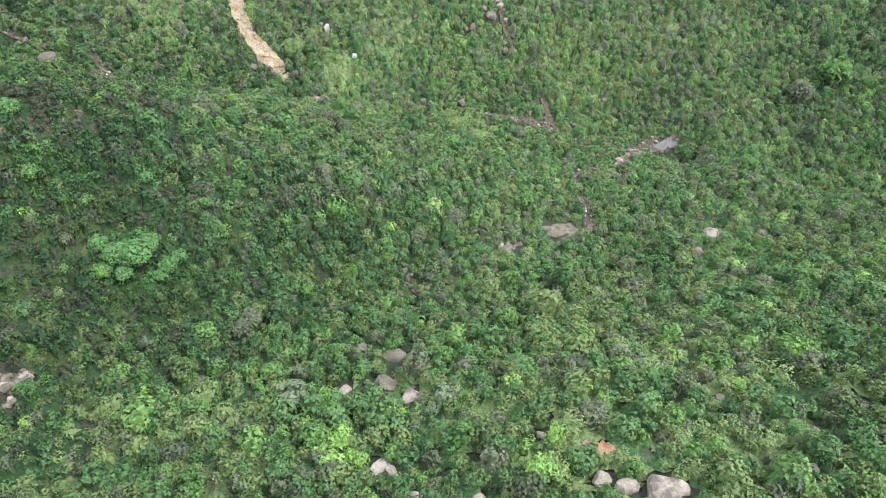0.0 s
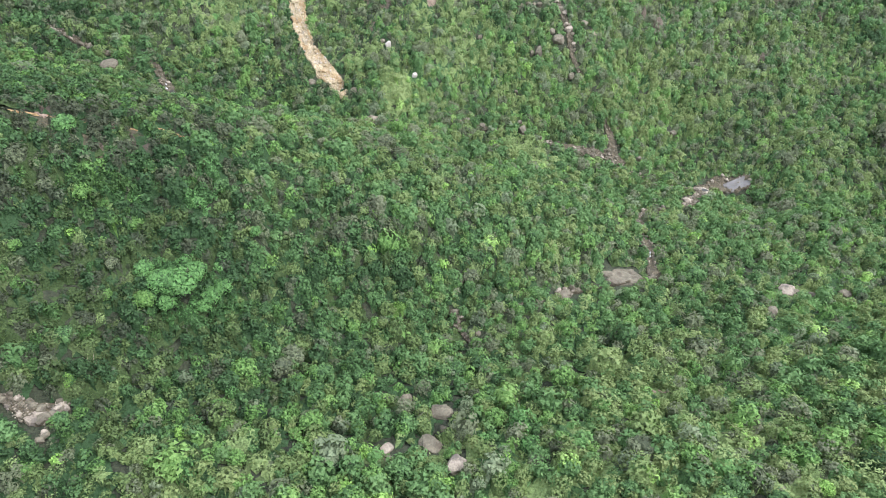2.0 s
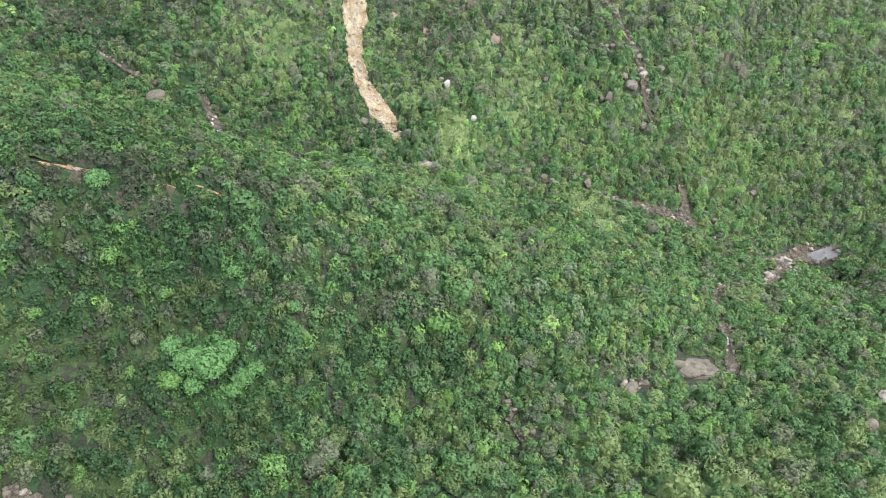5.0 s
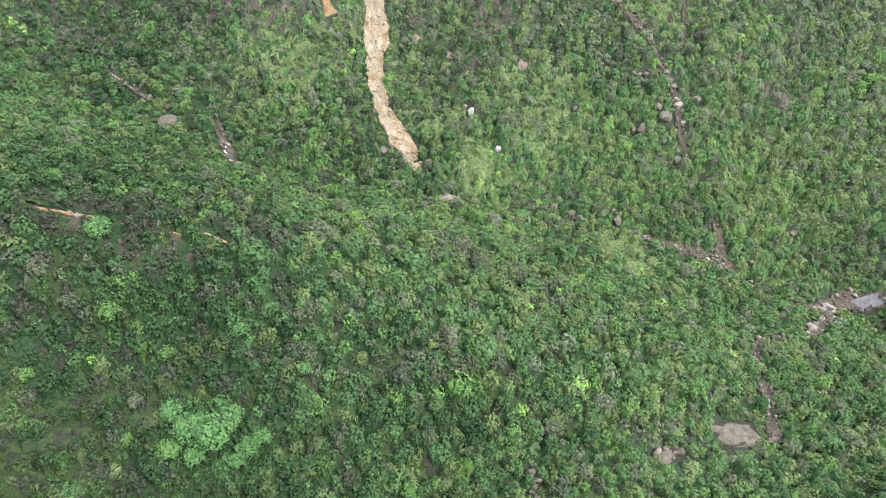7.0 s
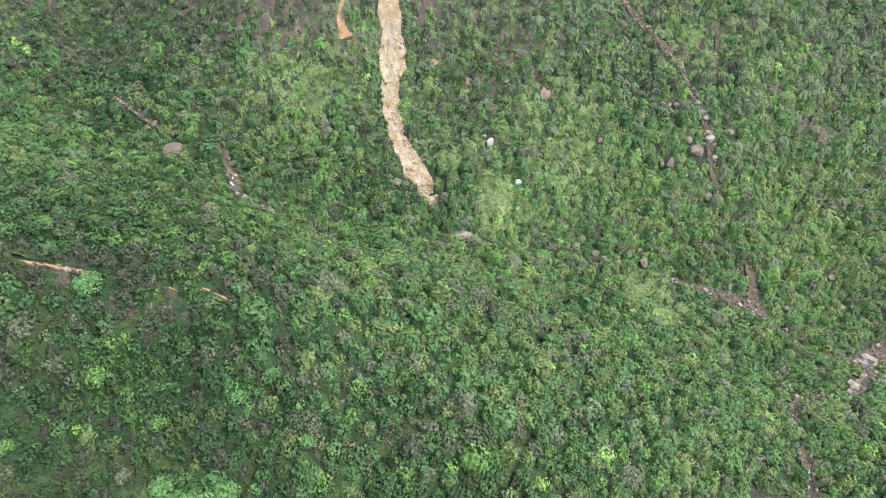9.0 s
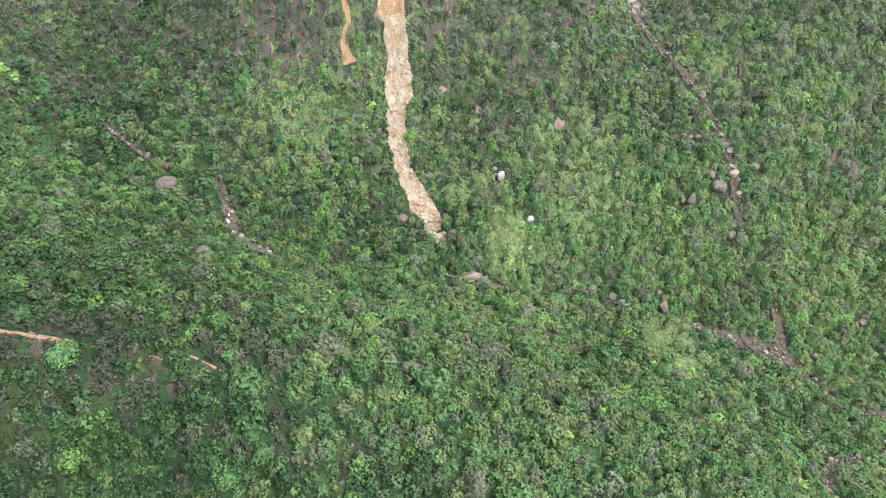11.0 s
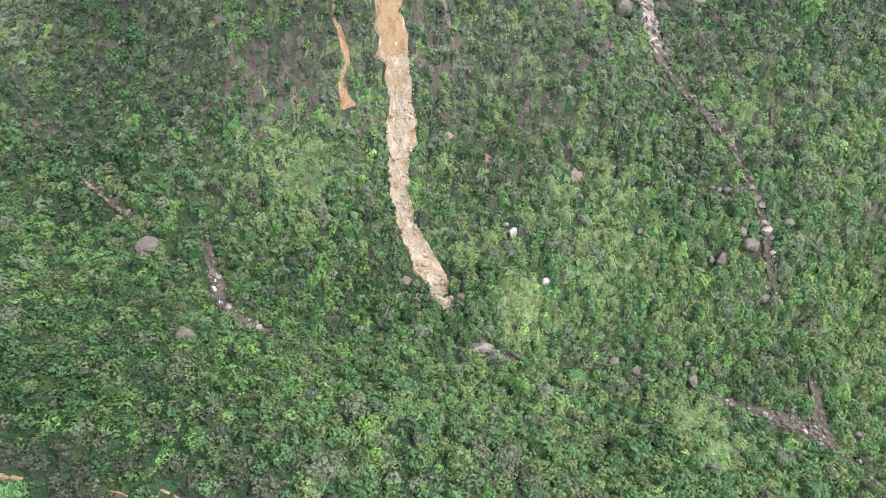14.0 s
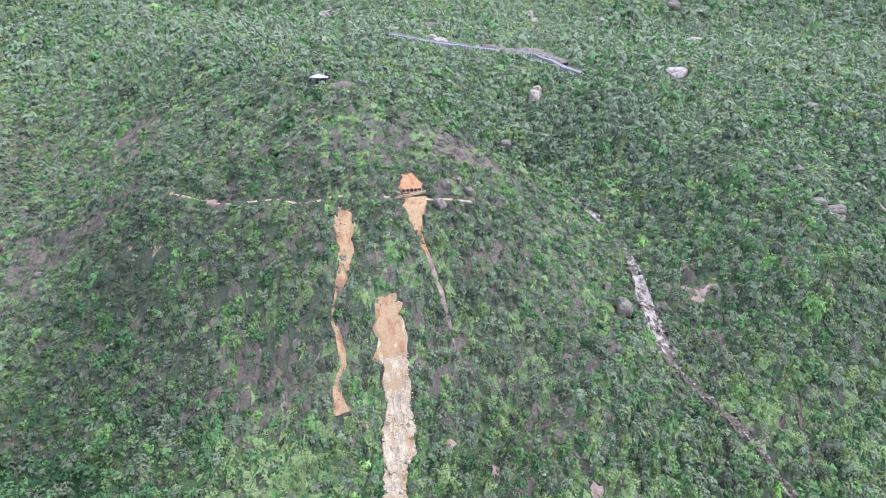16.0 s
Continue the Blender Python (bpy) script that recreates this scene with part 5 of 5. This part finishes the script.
def railing(points):
    """Concrete posts with two rails along the outer edge of the road."""
    ob = tagged(new("road_railing"), "white railing with closely set posts along the road", "railing")
    c = smooth_course([(x, y - 2.1, w) for x, y, w in points], 1.6)
    z = height(c[:, 0], c[:, 1]) + 2.6
    post = bmesh.new()
    box(post, -0.14, 0.14, -0.14, 0.14, -2.4, 1.15, 0.03)
    me = bpy.data.meshes.new("post")
    post.to_mesh(me)
    post.free()
    me.materials.append(M_ROOF)
    for (x, y, _), h in zip(c, z):
        p = new("post", me)
        p.parent = ob
        p.location = (x, y, h)
    for lift in (0.45, 0.95):
        for (xa, ya, _), ha, (xb, yb, _), hb in zip(c[:-1:2], z[:-1:2], c[2::2], z[2::2]):
            a, b = Vector((xa, ya, ha + lift)), Vector((xb, yb, hb + lift))
            bm = bmesh.new()
            box(bm, 0, (b - a).length, -0.05, 0.05, -0.1, 0.1, 0.02)
            rm = bpy.data.meshes.new("rail")
            bm.to_mesh(rm)
            bm.free()
            rm.materials.append(M_ROOF)
            r = new("rail", rm)
            r.parent = ob
            r.matrix_world = Matrix.Translation(a) @ (b - a).to_track_quat("X", "Z").to_matrix().to_4x4()
    return ob


railing(ROAD[:6])


def retaining_wall():
    """A curved dry wall of pale blocks that holds the path at the red scar."""
    ob = tagged(new("retaining_wall"), "curved pale retaining wall under the hill path", "wall")
    c = smooth_course([(-25.3, 326.3, 1), (-23.6, 327.0, 1), (-21.4, 327.7, 1), (-18.9, 328.8, 1), (-16.2, 330.4, 1)], 0.55)
    blk = bmesh.new()
    box(blk, -0.29, 0.29, -0.26, 0.26, -0.17, 0.17, 0.05)
    me = bpy.data.meshes.new("block")
    blk.to_mesh(me)
    blk.free()
    me.materials.append(M_RUBBLE)
    way = np.gradient(c[:, :2], axis=0)
    for row in range(2):
        for k in range(len(c)):
            b = new("block", me)
            b.parent = ob
            b.matrix_world = pose(c[k, 0] + 0.12 * (row % 2), c[k, 1] - 0.05 * (3 - row), float(height(*c[k, :2])) + 0.9 + 0.4 * row, srng.uniform(-3, 3), srng.uniform(-3, 3), math.degrees(math.atan2(way[k, 1], way[k, 0])) + srng.uniform(-5, 5))
    return ob


retaining_wall()
# dark blocks added in place of the row of dark openings above the wall
for x, y in ((-22.8, 329.3), (-21.5, 329.7), (-20.2, 330.1), (-18.9, 330.5), (-17.7, 331.0)):
    ob = thing("dark_block", boulder_mesh(srng, "dark_block", 1.3, 0.9, 1.1, M_DARK, 2), "dark block in place of an opening above the wall", "boulder", "dark blocks at the scar")
    ob.matrix_world = pose(x, y, float(height(x, y)) + 0.8, 10, 0, srng.uniform(-20, 20))


def weir():
    """A broken concrete apron across the creek."""
    ob = tagged(new("concrete_weir"), "broken grey concrete apron across the creek", "weir")
    fall = math.degrees(math.atan2(float(height(141.5, 194) - height(141.5, 188.5)), 5.5))
    along = math.degrees(math.atan2(float(height(147, 191.2) - height(136, 191.2)), 11.0))
    ob.matrix_world = pose(141.5, 191.2, float(height(141.5, 191.2)) + 0.75, fall, -along, 2)
    piece("apron", lambda bm: box(bm, -5.5, 7.5, -1.9, 2.3, -0.9, 0.0, 0.08), M_CONCRETE, ob)
    piece("sill", lambda bm: box(bm, -5.6, 7.6, -2.3, -1.9, -1.0, -0.2, 0.08), M_CONCRETE, ob, "dark wet edge of the apron")
    for k, (x, y, t) in enumerate(((-7.2, 0.6, 24), (-8.3, 2.2, 38))):
        p = piece("broken_slab", lambda bm: box(bm, -1.3, 1.3, -0.5, 0.5, -0.15, 0.15, 0.04), M_CONCRETE, ob)
        p.matrix_local = pose(x, y, 0.3, 10, t, 40 + 30 * k)
    return ob


weir()


# ---- single trees: trunk, limbs and crown ----
def limb_mesh(name, start, end, r0, r1, bend, rng):
    """A tapered, slightly bent limb of six sides."""
    a, b = Vector(start), Vector(end)
    mid = (a + b) / 2 + Vector((rng.uniform(-1, 1), rng.uniform(-1, 1), rng.uniform(0, 0.6))) * bend
    verts, faces = [], []
    for i in range(5):
        t = i / 4
        p = a * (1 - t) ** 2 + mid * 2 * t * (1 - t) + b * t * t
        d = ((mid - a) * (1 - t) + (b - mid) * t).normalized()
        u = d.orthogonal().normalized()
        w = d.cross(u)
        r = r0 + (r1 - r0) * t
        verts += [tuple(p + (u * math.cos(k * math.pi / 3) + w * math.sin(k * math.pi / 3)) * r) for k in range(6)]
    for i in range(4):
        faces += [(i * 6 + k, i * 6 + (k + 1) % 6, i * 6 + 6 + (k + 1) % 6, i * 6 + 6 + k) for k in range(6)]
    return mesh_of(name, verts, faces + [tuple(range(24, 30))], M_BARK, True)


def tree(kind, label, rng, seed):
    """A tree with a crown of radius 1 metre, to be scaled: trunk, limbs and leaf clumps."""
    ob = tagged(new("tree"), label, "tree", "single trees in the scrub")
    fork = Vector((rng.uniform(-0.06, 0.06), rng.uniform(-0.06, 0.06), 0.55))
    for name, me in [("trunk", limb_mesh("trunk", (0, 0, -0.25), fork, 0.075, 0.05, 0.04, rng))]:
        part(name, me, ob)
    for k in range(5):
        a = 1.257 * k + rng.uniform(-0.4, 0.4)
        part("limb", limb_mesh("limb", fork, (0.62 * math.cos(a), 0.62 * math.sin(a), rng.uniform(0.85, 1.2)), 0.04, 0.012, 0.1, rng), ob)
    r = np.random.default_rng(seed)
    f = FORM[kind]
    q = crown(r, 520, 24, f[1] * 0.6, f[2], f[3], 0.3) * np.array([1.0, 1.0, 0.95]) + np.array([0, 0, 0.62])
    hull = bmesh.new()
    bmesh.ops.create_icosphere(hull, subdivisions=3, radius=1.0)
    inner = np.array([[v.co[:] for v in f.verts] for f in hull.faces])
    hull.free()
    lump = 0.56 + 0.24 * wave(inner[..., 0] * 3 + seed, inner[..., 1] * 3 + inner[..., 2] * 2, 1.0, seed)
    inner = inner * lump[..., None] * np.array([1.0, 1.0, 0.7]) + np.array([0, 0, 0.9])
    # the inner hull's fixed dark tone paints shade inside the crown
    leaf_tone = np.concatenate([np.clip(0.55 + 0.15 * r.normal(size=len(q)), 0, 1), np.full(len(inner), 0.12)])
    part("crown", clump_mesh("crown", np.concatenate([q, inner]), leaf_tone, LEAF[kind]), ob)
    return ob


trng = random.Random(5)
LABEL = {"laurel": "dark green broad-crowned tree standing out of the scrub", "myrtle": "mid green round-crowned tree in the scrub", "litsea": "fresh green leafy tree in the scrub",
         "lime": "bright lime green tree with loose foliage", "jade": "blue-green broad-leaved tree on the spur", "olive": "dull olive tree with a dense crown"}
MODEL = {k: [tree(k, LABEL[k], trng, 60 + 3 * i + n) for n in range(2)] for i, k in enumerate(LABEL)}
KINDS = ["jade", "jade", "jade", "jade", "jade", "laurel", "laurel", "laurel", "laurel", "lime", "lime", "lime", "jade", "jade", "jade", "laurel", "olive", "olive", "laurel", "litsea", "olive", "jade", "litsea", "jade", "litsea", "myrtle", "jade", "myrtle", "laurel", "laurel", "olive", "laurel", "litsea", "lime", "lime", "myrtle", "laurel"]
places = [(x, y, w, k) for (x, y, w), k in zip(TREES, KINDS)]
while len(places) < 170:
    x, y = trng.uniform(-110, 150), trng.uniform(45, 215)
    if in_sight(np.array([x]), np.array([y]))[0] and clear_of(np.array([x]), np.array([y]), np.array([2.2]))[0]:
        places.append((x, y, trng.uniform(3.2, 4.4) * trng.choice([1, 1, 1, 1.35, 1.6]), trng.choice(["laurel", "laurel", "laurel", "myrtle", "myrtle", "litsea", "litsea", "olive", "jade"])))
first = {}
for x, y, w, k in places:
    model = trng.choice(MODEL[k])
    s = w / 2 * 1.05
    m = pose(x, y, float(height(x, y)) + 0.15, 0, 0, trng.uniform(0, 360)) @ Matrix.Diagonal((s, s, s * trng.uniform(0.9, 1.15), 1))
    if model.name not in first:
        first[model.name] = True
        model.matrix_world = m
    else:
        copy = copy_thing(model, pose(0, 0, 0))
        copy.matrix_basis = m

for x, y, w in DEAD:
    ob = tagged(new("dead_tree"), "pale leafless dead tree among green shrubs", "tree", "dead trees")
    ob.location = (x, y, float(height(x, y)))
    fork = Vector((0.1, 0.0, 1.2))
    part("trunk", limb_mesh("trunk", (0, 0, -0.3), fork, 0.14, 0.09, 0.1, trng), ob).data.materials[0] = M_PALE
    for k in range(9):
        a = 0.7 * k + trng.uniform(-0.3, 0.3)
        reach = w * trng.uniform(0.3, 0.55)
        part("branch", limb_mesh("branch", fork, (reach * math.cos(a), reach * math.sin(a), trng.uniform(2.2, 3.6)), 0.07, 0.02, 0.3, trng), ob).data.materials[0] = M_PALE
